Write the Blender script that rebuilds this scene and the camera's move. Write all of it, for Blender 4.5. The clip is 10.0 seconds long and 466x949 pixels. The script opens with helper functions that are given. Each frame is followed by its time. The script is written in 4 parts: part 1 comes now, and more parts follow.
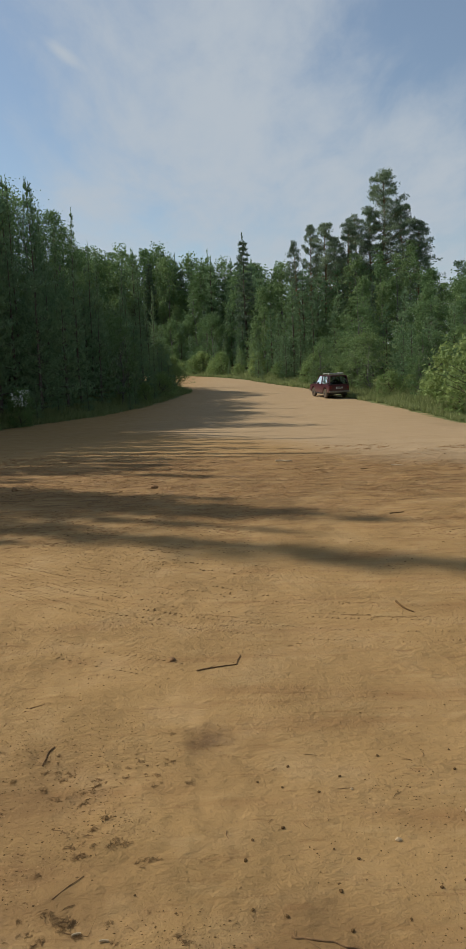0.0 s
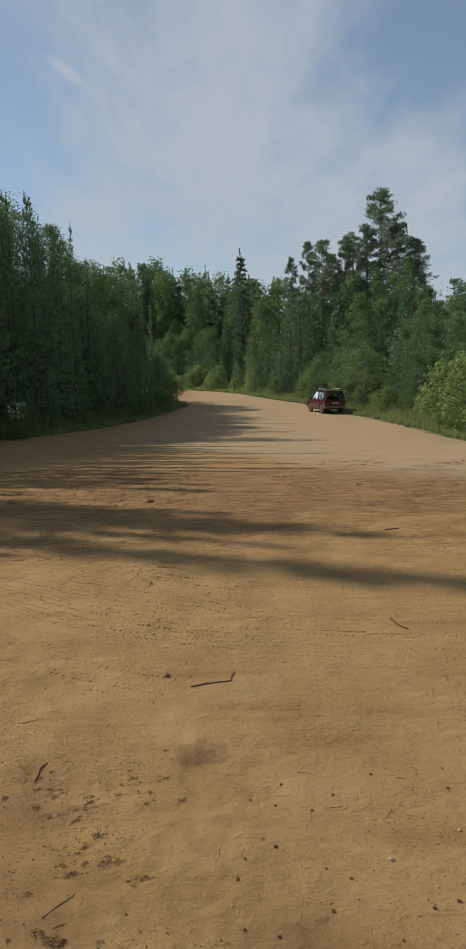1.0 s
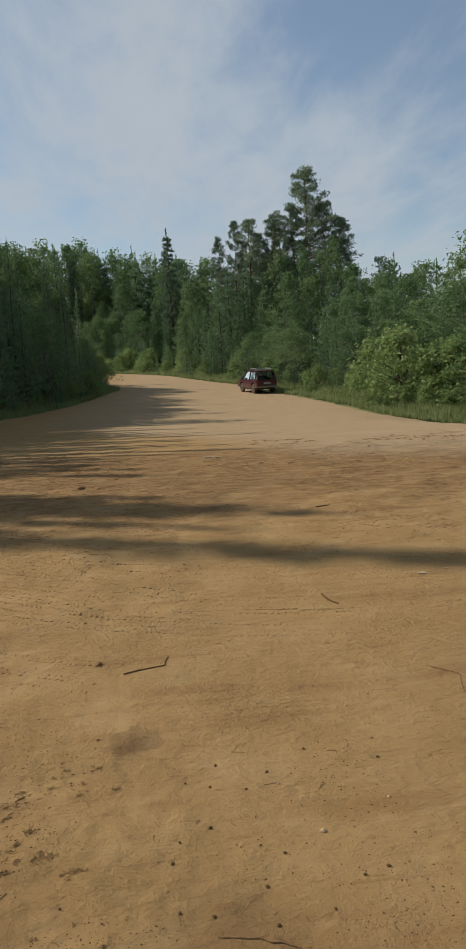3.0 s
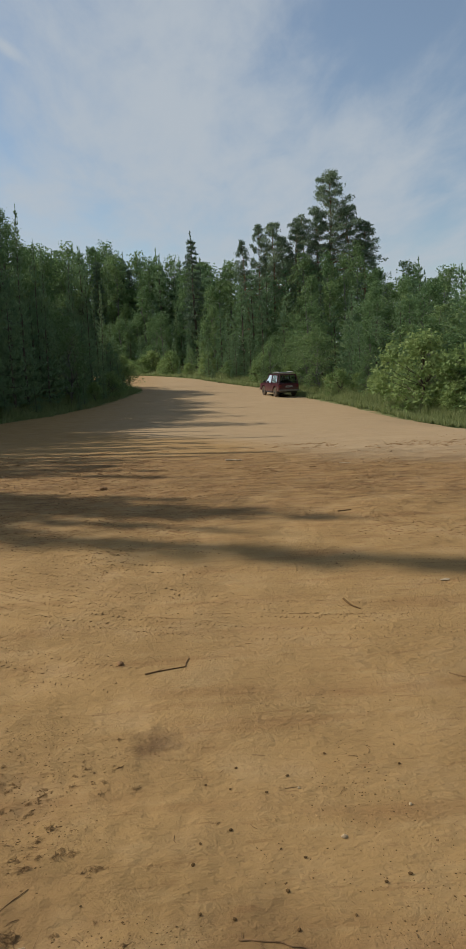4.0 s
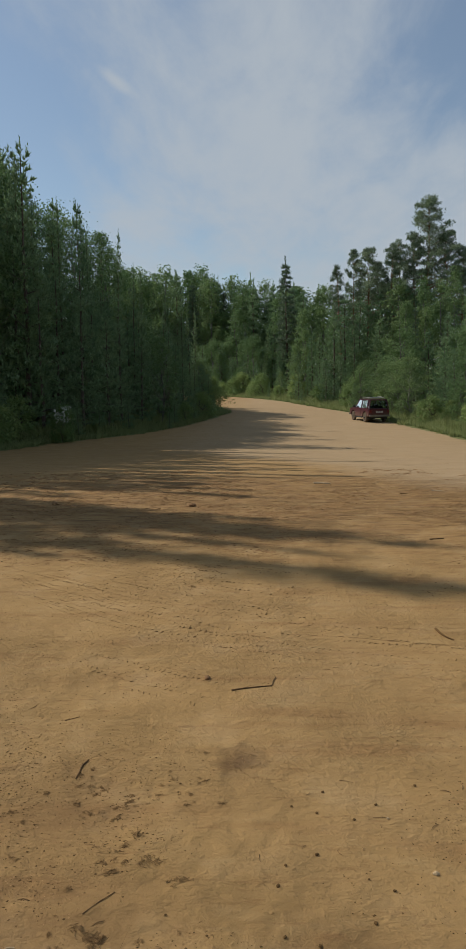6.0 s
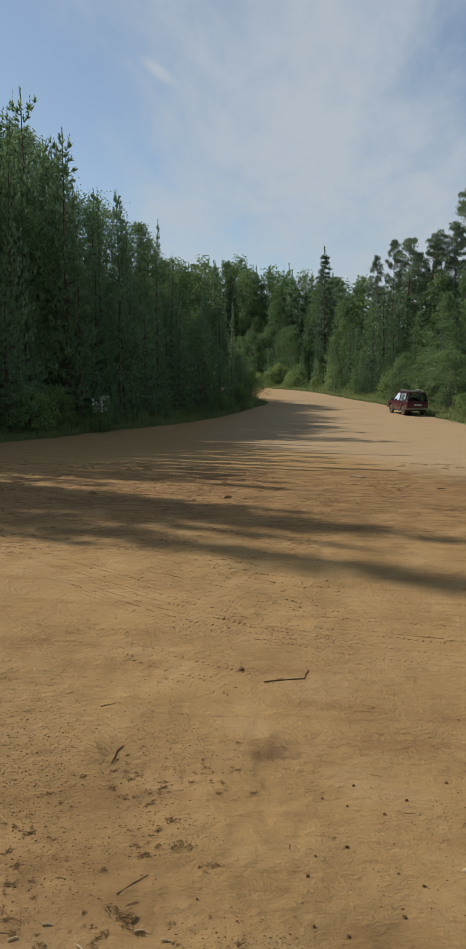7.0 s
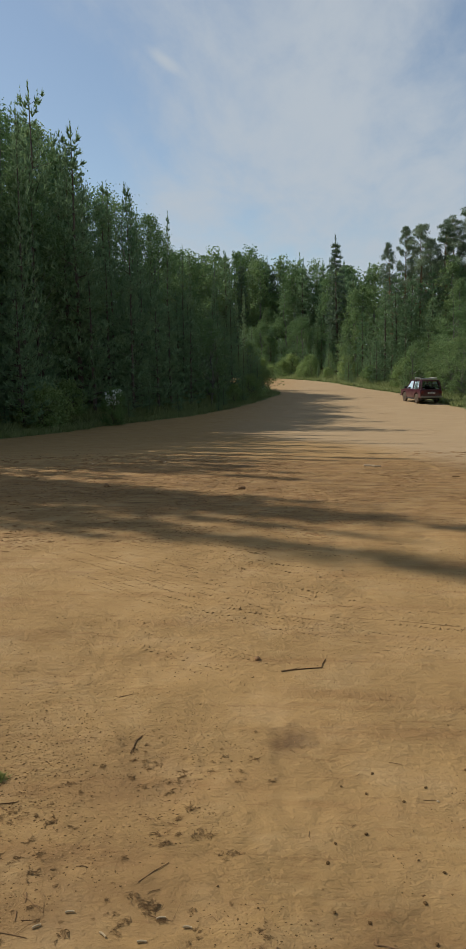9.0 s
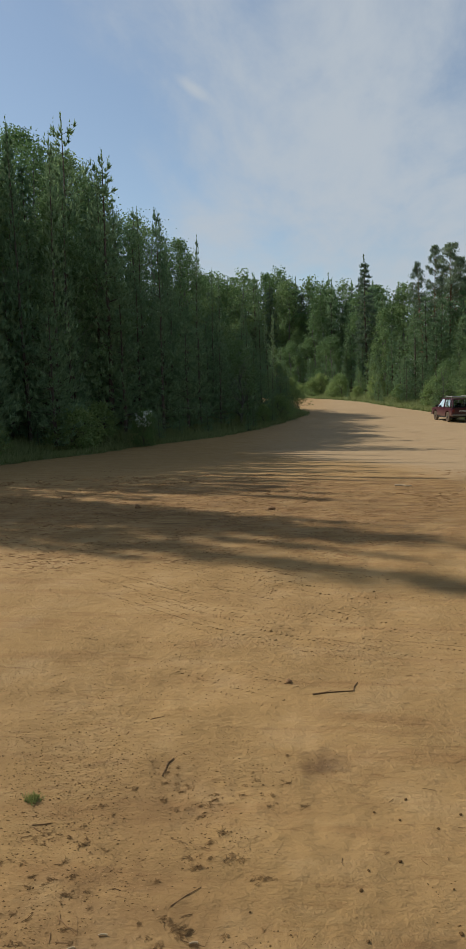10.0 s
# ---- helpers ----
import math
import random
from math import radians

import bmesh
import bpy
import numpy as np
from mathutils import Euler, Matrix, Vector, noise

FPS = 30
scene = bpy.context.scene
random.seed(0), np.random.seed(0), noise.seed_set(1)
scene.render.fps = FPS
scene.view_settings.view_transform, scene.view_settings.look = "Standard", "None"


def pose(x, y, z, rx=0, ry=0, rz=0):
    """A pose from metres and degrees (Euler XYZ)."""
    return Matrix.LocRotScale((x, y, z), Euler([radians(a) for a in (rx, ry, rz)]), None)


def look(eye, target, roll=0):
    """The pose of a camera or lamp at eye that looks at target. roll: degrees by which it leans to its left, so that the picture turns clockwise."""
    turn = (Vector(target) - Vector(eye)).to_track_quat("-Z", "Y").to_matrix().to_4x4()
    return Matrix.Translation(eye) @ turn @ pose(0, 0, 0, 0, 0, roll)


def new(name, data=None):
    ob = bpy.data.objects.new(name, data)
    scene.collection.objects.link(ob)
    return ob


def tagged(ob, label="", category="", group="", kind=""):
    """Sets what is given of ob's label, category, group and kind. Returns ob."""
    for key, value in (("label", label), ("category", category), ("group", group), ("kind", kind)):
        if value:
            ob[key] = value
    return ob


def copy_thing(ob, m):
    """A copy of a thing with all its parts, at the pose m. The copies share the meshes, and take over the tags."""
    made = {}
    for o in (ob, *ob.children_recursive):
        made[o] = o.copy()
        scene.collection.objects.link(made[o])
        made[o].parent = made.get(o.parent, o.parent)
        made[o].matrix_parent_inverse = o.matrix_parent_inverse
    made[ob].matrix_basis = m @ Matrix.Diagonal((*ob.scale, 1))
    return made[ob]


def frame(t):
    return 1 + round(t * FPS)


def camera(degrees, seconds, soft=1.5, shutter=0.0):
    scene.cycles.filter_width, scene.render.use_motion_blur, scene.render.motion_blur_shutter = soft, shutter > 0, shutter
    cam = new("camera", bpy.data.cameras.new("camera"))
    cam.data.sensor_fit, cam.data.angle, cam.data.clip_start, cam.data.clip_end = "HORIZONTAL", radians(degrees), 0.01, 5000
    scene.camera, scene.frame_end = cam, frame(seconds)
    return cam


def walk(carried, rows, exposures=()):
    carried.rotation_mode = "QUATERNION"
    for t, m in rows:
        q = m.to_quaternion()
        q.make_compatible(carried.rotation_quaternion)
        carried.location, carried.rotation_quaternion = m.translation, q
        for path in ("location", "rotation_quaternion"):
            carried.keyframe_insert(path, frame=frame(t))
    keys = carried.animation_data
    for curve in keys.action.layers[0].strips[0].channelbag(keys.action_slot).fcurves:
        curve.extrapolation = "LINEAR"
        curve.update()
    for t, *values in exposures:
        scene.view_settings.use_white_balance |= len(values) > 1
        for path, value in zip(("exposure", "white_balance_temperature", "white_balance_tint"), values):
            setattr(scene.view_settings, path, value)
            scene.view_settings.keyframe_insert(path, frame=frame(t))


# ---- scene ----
cam = camera(36.4, 10.0, soft=0.9)
PATH = [
    (0, (0.065, -0.091, 1.568), (0.064, 1.89, 1.297), -2.1),
    (0.5, (0.088, -0.113, 1.581), (0.193, 1.874, 1.375), -1.7),
    (1, (0.065, -0.105, 1.58), (0.077, 1.882, 1.348), -1.5),
    (1.5, (0.076, -0.107, 1.588), (0.078, 1.876, 1.327), -2.1),
    (2, (0.097, -0.082, 1.578), (0.232, 1.899, 1.339), -2.9),
    (2.2, (0.121, -0.093, 1.583), (0.306, 1.881, 1.317), -3.4),
    (3.5, (0.112, -0.078, 1.578), (0.295, 1.893, 1.287), -2.8),
    (4, (0.099, -0.085, 1.579), (0.233, 1.891, 1.3), -2.4),
    (4.5, (0.123, -0.116, 1.571), (0.281, 1.873, 1.443), -3.9),
    (5, (0.08, -0.105, 1.576), (0.177, 1.89, 1.474), -2.9),
    (5.5, (0.058, -0.1, 1.563), (0.036, 1.893, 1.39), -2.0),
    (6, (0.04, -0.094, 1.557), (-0.063, 1.892, 1.347), -0.7),
    (6.2, (0.036, -0.115, 1.566), (-0.095, 1.871, 1.368), -0.5),
    (7.5, (0.036, -0.125, 1.575), (-0.181, 1.847, 1.323), -0.1),
    (8, (0.04, -0.14, 1.579), (-0.173, 1.834, 1.332), -0.6),
    (8.5, (0.034, -0.124, 1.569), (-0.195, 1.847, 1.319), -0.7),
    (9, (0.033, -0.118, 1.567), (-0.207, 1.851, 1.309), -1.1),
    (9.5, (0.036, -0.122, 1.569), (-0.234, 1.845, 1.324), -1.6),
    (10, (0.037, -0.144, 1.583), (-0.286, 1.819, 1.383), -1.7),
]
EXPOSURE = 0.10
walk(cam, [(t, look(eye, target, roll)) for t, eye, target, roll in PATH], [(0.0, EXPOSURE - 0.02), (0.6, EXPOSURE - 0.09), (3.5, EXPOSURE - 0.08), (4.2, EXPOSURE - 0.06), (5.5, EXPOSURE - 0.2), (6.2, EXPOSURE - 0.12), (7.4, EXPOSURE), (10.0, EXPOSURE)])

# ---- light: a high summer sun over the left wood, thin cirrus ----
SUN_ELEV, SUN_AZ = radians(40.5), radians(-65.0)      # azimuth from +y, to the right positive
sun_way = Vector((math.sin(SUN_AZ) * math.cos(SUN_ELEV), math.cos(SUN_AZ) * math.cos(SUN_ELEV), math.sin(SUN_ELEV)))
sun = new("sun", bpy.data.lights.new("sun", "SUN"))
sun.data.energy, sun.data.angle, sun.data.color = 3.9, radians(0.6), (1.0, 0.94, 0.86)
sun.rotation_euler = sun_way.to_track_quat("Z", "Y").to_euler()


def nodes_of(tree):
    tree.nodes.clear()

    def add(kind, links=None, **values):
        n = tree.nodes.new(kind)
        for k, v in values.items():
            setattr(n, k, v)
        for k, v in (links or {}).items():
            if isinstance(v, bpy.types.NodeSocket):
                tree.links.new(v, n.inputs[k])
            else:
                n.inputs[k].default_value = v
        return n
    return add


def ramp(add, fac, *stops):
    n = add("ShaderNodeValToRGB", {"Fac": fac})
    while len(n.color_ramp.elements) < len(stops):
        n.color_ramp.elements.new(0.5)
    for e, (p, c) in zip(n.color_ramp.elements, stops):
        e.position = p
        e.color = (*c, 1) if isinstance(c, tuple) else (c, c, c, 1)
    return n.outputs["Color"]


world = bpy.data.worlds.new("sky")
scene.world = world
world.use_nodes = True
add = nodes_of(world.node_tree)
sky = add("ShaderNodeTexSky", sky_type="NISHITA", sun_disc=False, sun_elevation=SUN_ELEV, sun_rotation=SUN_AZ, air_density=1.1, dust_density=0.3, ozone_density=1.3)
gen = add("ShaderNodeTexCoord").outputs["Generated"]
# cirrus: streaky noise on a plane high above, thicker in one broad patch ahead
sep = add("ShaderNodeSeparateXYZ", {"Vector": gen})
up = add("ShaderNodeMath", {0: sep.outputs["Z"], 1: 0.10}, operation="ADD").outputs[0]
px = add("ShaderNodeMath", {0: sep.outputs["X"], 1: up}, operation="DIVIDE").outputs[0]
py = add("ShaderNodeMath", {0: sep.outputs["Y"], 1: up}, operation="DIVIDE").outputs[0]
plane = add("ShaderNodeCombineXYZ", {"X": px, "Y": py})
tilted = add("ShaderNodeMapping", {"Vector": plane.outputs[0], "Rotation": (0, 0, 0.5), "Scale": (1.0, 0.42, 1.0)})
veil = add("ShaderNodeTexNoise", {"Vector": tilted.outputs[0], "Scale": 1.1, "Detail": 7.0, "Roughness": 0.52, "Distortion": 0.35}).outputs["Fac"]
wisp = add("ShaderNodeTexNoise", {"Vector": tilted.outputs[0], "Scale": 4.2, "Detail": 9.0, "Roughness": 0.6, "Distortion": 0.25}).outputs["Fac"]


def bank(centre, turn, wide, tall, weight):
    """A soft oval of thicker cloud round a direction of the sky."""
    off = add("ShaderNodeVectorMath", {0: gen, 1: centre}, operation="SUBTRACT").outputs[0]
    put_in = add("ShaderNodeMapping", {"Vector": off, "Rotation": (0, turn, 0), "Scale": (1.0, 1.0, 1.0)}).outputs[0]
    put_in = add("ShaderNodeVectorMath", {0: put_in, 1: (1 / wide, 1.0, 1 / tall)}, operation="MULTIPLY").outputs[0]
    far = add("ShaderNodeVectorMath", {0: put_in}, operation="LENGTH").outputs["Value"]
    return add("ShaderNodeMapRange", {"Value": far, "From Min": 0.0, "From Max": 1.0, "To Min": weight, "To Max": 0.0}, interpolation_type="SMOOTHSTEP").outputs[0]


def plus(one, two, mode="ADD"):
    return add("ShaderNodeMath", {0: one, 1: two}, operation=mode).outputs[0]


thick = plus(plus(veil, 0.85, "MULTIPLY"), plus(plus(wisp, 0.75, "MULTIPLY"), -0.10))
thick = plus(thick, bank((-0.02, 0.93, 0.35), 0.15, 0.26, 0.19, 0.30))
thick = plus(thick, bank((0.16, 0.95, 0.26), -0.1, 0.34, 0.13, 0.18))
thick = plus(thick, bank((0.05, 0.99, 0.14), 0.0, 0.5, 0.10, 0.08))
thick = plus(thick, bank((0.02, 0.85, 0.52), 0.3, 0.25, 0.2, 0.22))
thick = plus(thick, bank((-0.183, 0.90, 0.388), -0.55, 0.036, 0.010, 0.2))
thick = plus(thick, bank((0.27, 0.87, 0.42), 0.0, 0.16, 0.13, -0.2))
thick = plus(thick, bank((-0.36, 0.87, 0.34), 0.0, 0.26, 0.30, -0.3))
low_haze = add("ShaderNodeMapRange", {"Value": sep.outputs["Z"], "From Min": 0.08, "From Max": 0.34, "To Min": 0.20, "To Max": 0.0}, interpolation_type="SMOOTHSTEP").outputs[0]
thick = plus(thick, low_haze)
cover = add("ShaderNodeMapRange", {"Value": thick, "From Min": 0.57, "From Max": 1.08, "To Min": 0.14, "To Max": 0.93}, interpolation_type="SMOOTHSTEP").outputs[0]
air = add("ShaderNodeMix", {"Factor": 1.0, 6: sky.outputs[0], 7: (0.98, 0.99, 0.965, 1)}, data_type="RGBA", blend_type="MULTIPLY").outputs[2]
clouded = add("ShaderNodeMix", {"Factor": cover, 6: air, 7: (4.5, 5.02, 5.55, 1)}, data_type="RGBA")
back = add("ShaderNodeBackground", {"Color": clouded.outputs[2], "Strength": 0.098})
add("ShaderNodeOutputWorld", {"Surface": back.outputs[0]})


# ---- materials ----
def material(name, roughness=0.6, metallic=0.0):
    m = bpy.data.materials.new(name)
    m.use_nodes = True
    a = nodes_of(m.node_tree)
    p = a("ShaderNodeBsdfPrincipled", {"Roughness": roughness, "Metallic": metallic})
    a("ShaderNodeOutputMaterial", {"Surface": p.outputs[0]})
    return m, a, p


def wire(m, p, key, socket):
    m.node_tree.links.new(socket, p.inputs[key])


def bump(a, m, p, height, strength, distance):
    b = a("ShaderNodeBump", {"Height": height, "Strength": strength, "Distance": distance})
    wire(m, p, "Normal", b.outputs[0])


def noise_at(a, scale, detail=6.0, rough=0.55, stretch=(1, 1, 1), space="Object", turn=0.0):
    c = a("ShaderNodeTexCoord").outputs[space]
    v = a("ShaderNodeMapping", {"Vector": c, "Scale": stretch, "Rotation": (0, 0, turn)}).outputs[0]
    return a("ShaderNodeTexNoise", {"Vector": v, "Scale": scale, "Detail": detail, "Roughness": rough}).outputs["Fac"]


def mixed(a, fac, one, two, blend="MIX"):
    return a("ShaderNodeMix", {"Factor": fac, 6: one, 7: two}, data_type="RGBA", blend_type=blend).outputs[2]


def plain(name, colour, rough=0.6, metal=0.0, vary=0.15, scale=8.0, grain=0.0):
    m, a, p = material(name, rough, metal)
    if rough > 0.75:
        p.inputs["Specular IOR Level"].default_value = 0.1
    n = noise_at(a, scale)
    low = tuple(c * (1 - vary) for c in colour)
    high = tuple(min(1, c * (1 + vary)) for c in colour)
    wire(m, p, "Base Color", ramp(a, n, (0.3, low), (0.7, high)))
    if grain:
        bump(a, m, p, noise_at(a, scale * 8), 0.5, grain)
    return m


def leafy(name, dark, light, through_light=0.35, rough=0.7):
    m = bpy.data.materials.new(name)
    m.use_nodes = True
    a = nodes_of(m.node_tree)
    isle = a("ShaderNodeNewGeometry").outputs["Random Per Island"]
    each = a("ShaderNodeObjectInfo").outputs["Random"]
    base = ramp(a, isle, (0.0, dark), (0.55, tuple((d + l) / 2 for d, l in zip(dark, light))), (1.0, light))
    hue = a("ShaderNodeMapRange", {"Value": each, "To Min": 0.478, "To Max": 0.515}).outputs[0]
    val = a("ShaderNodeMapRange", {"Value": each, "To Min": 1.2, "To Max": 0.75}).outputs[0]
    tone = a("ShaderNodeHueSaturation", {"Hue": hue, "Saturation": 1.0, "Value": val, "Color": base}).outputs[0]
    patchy = noise_at(a, 0.9, 3.0)
    tone = mixed(a, a("ShaderNodeMapRange", {"Value": patchy, "From Min": 0.35, "From Max": 0.7, "To Min": 0.0, "To Max": 0.45}).outputs[0], tone, (*dark, 1))
    p = a("ShaderNodeBsdfPrincipled", {"Base Color": tone, "Roughness": rough, "Specular IOR Level": 0.2})
    t = a("ShaderNodeBsdfTranslucent", {"Color": tone})
    s = a("ShaderNodeMixShader", {0: through_light, 1: p.outputs[0], 2: t.outputs[0]})
    a("ShaderNodeOutputMaterial", {"Surface": s.outputs[0]})
    return m


M_BIRCH = leafy("birch_leaves", (0.135, 0.22, 0.085), (0.23, 0.325, 0.13), 0.36)
M_SHRUB = leafy("shrub_leaves", (0.175, 0.26, 0.088), (0.31, 0.405, 0.15), 0.42)
M_YOUNG = leafy("young_pine_needles", (0.17, 0.265, 0.135), (0.26, 0.375, 0.19), 0.3)
M_PINE = leafy("pine_needles", (0.165, 0.225, 0.14), (0.265, 0.335, 0.21), 0.38)
M_SPRUCE = leafy("spruce_needles", (0.11, 0.165, 0.11), (0.19, 0.255, 0.155), 0.2)
M_GRASS = leafy("grass_blades", (0.23, 0.275, 0.10), (0.43, 0.45, 0.21), 0.5)
M_TUFT = leafy("olive_grass", (0.14, 0.18, 0.055), (0.26, 0.29, 0.10), 0.4)
M_BLOSSOM = plain("pale_blossom", (0.78, 0.79, 0.72), 0.8)


def bark(name, low, high, scale):
    m, a, p = material(name, 0.9)
    n = noise_at(a, scale, 8.0, 0.65, (1, 1, 0.25))
    wire(m, p, "Base Color", ramp(a, n, (0.3, low), (0.7, high)))
    bump(a, m, p, n, 0.7, 0.03)
    return m


M_BARK = bark("pine_bark", (0.10, 0.055, 0.035), (0.32, 0.17, 0.09), 6.0)
M_BIRCHBARK = bark("birch_bark", (0.06, 0.055, 0.045), (0.26, 0.25, 0.21), 5.0)
M_DARKBARK = bark("dark_bark", (0.05, 0.038, 0.028), (0.15, 0.11, 0.08), 9.0)

# sandy yard, paler driven road, grassy forest floor: one sheet, told apart by two fields of the mesh
M_SOIL, a, p = material("sandy_soil", 0.95)
p.inputs["Specular IOR Level"].default_value = 0.15
big = noise_at(a, 0.35, 5.0)
mid = noise_at(a, 2.2, 7.0, 0.6)
fine = noise_at(a, 30.0, 8.0, 0.7)
grit = noise_at(a, 170.0, 4.0, 0.7)
streak = noise_at(a, 1.6, 8.0, 0.62, (0.35, 2.6, 1), turn=0.12)
sand = ramp(a, mid, (0.28, (0.335, 0.202, 0.081)), (0.55, (0.40, 0.245, 0.101)), (0.8, (0.455, 0.288, 0.126)))
sand = mixed(a, a("ShaderNodeMapRange", {"Value": big, "From Min": 0.45, "From Max": 0.72, "To Max": 0.5}).outputs[0], sand, (0.35, 0.218, 0.10, 1))
damp = a("ShaderNodeMapRange", {"Value": streak, "From Min": 0.53, "From Max": 0.70, "To Max": 0.62}).outputs[0]
sand = mixed(a, damp, sand, (0.27, 0.14, 0.058, 1))
speck = a("ShaderNodeMapRange", {"Value": fine, "From Min": 0.575, "From Max": 0.70, "To Max": 0.6}).outputs[0]
sand = mixed(a, speck, sand, (0.22, 0.135, 0.065, 1))
fleck = a("ShaderNodeMapRange", {"Value": noise_at(a, 7.0, 7.0, 0.72, (0.5, 2.4, 1), turn=0.1), "From Min": 0.575, "From Max": 0.66, "To Max": 0.6}).outputs[0]
sand = mixed(a, fleck, sand, (0.24, 0.125, 0.052, 1))
pale = a("ShaderNodeMapRange", {"Value": noise_at(a, 4.0, 7.0, 0.66, (0.6, 1.8, 1), turn=0.1), "From Min": 0.56, "From Max": 0.72, "To Max": 0.5}).outputs[0]
sand = mixed(a, pale, sand, (0.47, 0.315, 0.148, 1))
# darker soil patches; the smallest is a dent's dark put into colour
for sx, sy, wide, tall in ((-0.09, 2.84, 0.12, 0.14), (-0.75, 2.45, 0.35, 0.5), (-0.55, 1.85, 0.45, 0.3), (0.25, 1.75, 0.3, 0.2), (-0.9, 1.7, 0.35, 0.4)):
    at = a("ShaderNodeMapping", {"Vector": a("ShaderNodeTexCoord").outputs["Object"], "Location": (-sx / wide, -sy / tall, 0), "Scale": (1 / wide, 1 / tall, 0.0)}).outputs[0]
    far = a("ShaderNodeVectorMath", {0: at}, operation="LENGTH").outputs["Value"]
    edge = a("ShaderNodeMath", {0: far, 1: a("ShaderNodeMath", {0: noise_at(a, 9.0, 8.0, 0.7), 1: 2.2}, operation="MULTIPLY").outputs[0]}, operation="ADD").outputs[0]
    dark_patch = a("ShaderNodeMapRange", {"Value": edge, "From Min": 1.2, "From Max": 2.2, "To Min": 0.9 if wide < 0.2 else 0.6, "To Max": 0.0}).outputs[0]
    sand = mixed(a, dark_patch, sand, (0.165, 0.092, 0.042, 1) if wide < 0.2 else (0.24, 0.138, 0.06, 1))
# churned redder earth across the middle of the yard
at = a("ShaderNodeMapping", {"Vector": a("ShaderNodeTexCoord").outputs["Object"], "Location": (-0.5 / 8, -11.6 / 4.6, 0), "Scale": (1 / 8, 1 / 4.6, 0.0)}).outputs[0]
far = a("ShaderNodeVectorMath", {0: at}, operation="LENGTH").outputs["Value"]
churn_edge = a("ShaderNodeMath", {0: far, 1: mid}, operation="ADD").outputs[0]
churned = a("ShaderNodeMapRange", {"Value": churn_edge, "From Min": 1.05, "From Max": 1.65, "To Min": 1.0, "To Max": 0.0}).outputs[0]
ridge = noise_at(a, 3.2, 9.0, 0.72, (0.7, 2.4, 1), turn=0.1)
red = a("ShaderNodeMapRange", {"Value": ridge, "From Min": 0.40, "From Max": 0.62, "To Min": 0.0, "To Max": 0.75}).outputs[0]
red = a("ShaderNodeMath", {0: red, 1: churned}, operation="MULTIPLY").outputs[0]
sand = mixed(a, red, sand, (0.255, 0.130, 0.055, 1))
# dark dashes: shadows of small earth ridges put into the colour
ridge_shade = a("ShaderNodeMapRange", {"Value": noise_at(a, 4.2, 9.0, 0.7, (0.6, 1.7, 1), turn=0.12), "From Min": 0.53, "From Max": 0.60, "To Min": 0.0, "To Max": 0.7}).outputs[0]
ridge_shade = a("ShaderNodeMath", {0: ridge_shade, 1: churned}, operation="MULTIPLY").outputs[0]
sand = mixed(a, ridge_shade, sand, (0.16, 0.082, 0.036, 1))
dust = ramp(a, streak, (0.3, (0.37, 0.25, 0.138)), (0.7, (0.45, 0.318, 0.185)))
road_f = a("ShaderNodeAttribute", attribute_name="driven").outputs["Fac"]
road_n = a("ShaderNodeMath", {0: road_f, 1: a("ShaderNodeMath", {0: mid, 1: -0.5}, operation="ADD").outputs[0]}, operation="ADD").outputs[0]
bare = mixed(a, a("ShaderNodeMapRange", {"Value": road_n, "From Min": 0.0, "From Max": 1.0}).outputs[0], sand, dust)
green = ramp(a, fine, (0.3, (0.10, 0.12, 0.04)), (0.7, (0.17, 0.19, 0.065)))
verge_f = a("ShaderNodeAttribute", attribute_name="verge").outputs["Fac"]
verge_n = a("ShaderNodeMath", {0: verge_f, 1: a("ShaderNodeMath", {0: mid, 1: -0.5}, operation="ADD").outputs[0]}, operation="ADD").outputs[0]
wire(M_SOIL, p, "Base Color", mixed(a, a("ShaderNodeMapRange", {"Value": verge_n, "From Min": 0.42, "From Max": 0.58}).outputs[0], mixed(a, 1.0, bare, (0.915, 0.922, 0.88, 1), "MULTIPLY"), green))
lump = a("ShaderNodeMath", {0: noise_at(a, 11.0, 9.0, 0.68, (1, 1.6, 1)), 1: 3.0}, operation="MULTIPLY").outputs[0]
fine_lump = a("ShaderNodeMath", {0: fine, 1: lump}, operation="ADD").outputs[0]
rough_h = a("ShaderNodeMath", {0: fine_lump, 1: a("ShaderNodeMath", {0: grit, 1: 0.35}, operation="MULTIPLY").outputs[0]}, operation="ADD").outputs[0]
heave = a("ShaderNodeMath", {0: ridge, 1: a("ShaderNodeMath", {0: churned, 1: 11.0}, operation="MULTIPLY").outputs[0]}, operation="MULTIPLY").outputs[0]
rough_h = a("ShaderNodeMath", {0: rough_h, 1: heave}, operation="ADD").outputs[0]
patch = a("ShaderNodeMapRange", {"Value": noise_at(a, 0.9, 5.0, 0.6), "From Min": 0.42, "From Max": 0.62, "To Min": 0.5, "To Max": 1.15}).outputs[0]
bump(a, M_SOIL, p, a("ShaderNodeMath", {0: rough_h, 1: patch}, operation="MULTIPLY").outputs[0], 0.8, 0.0145)

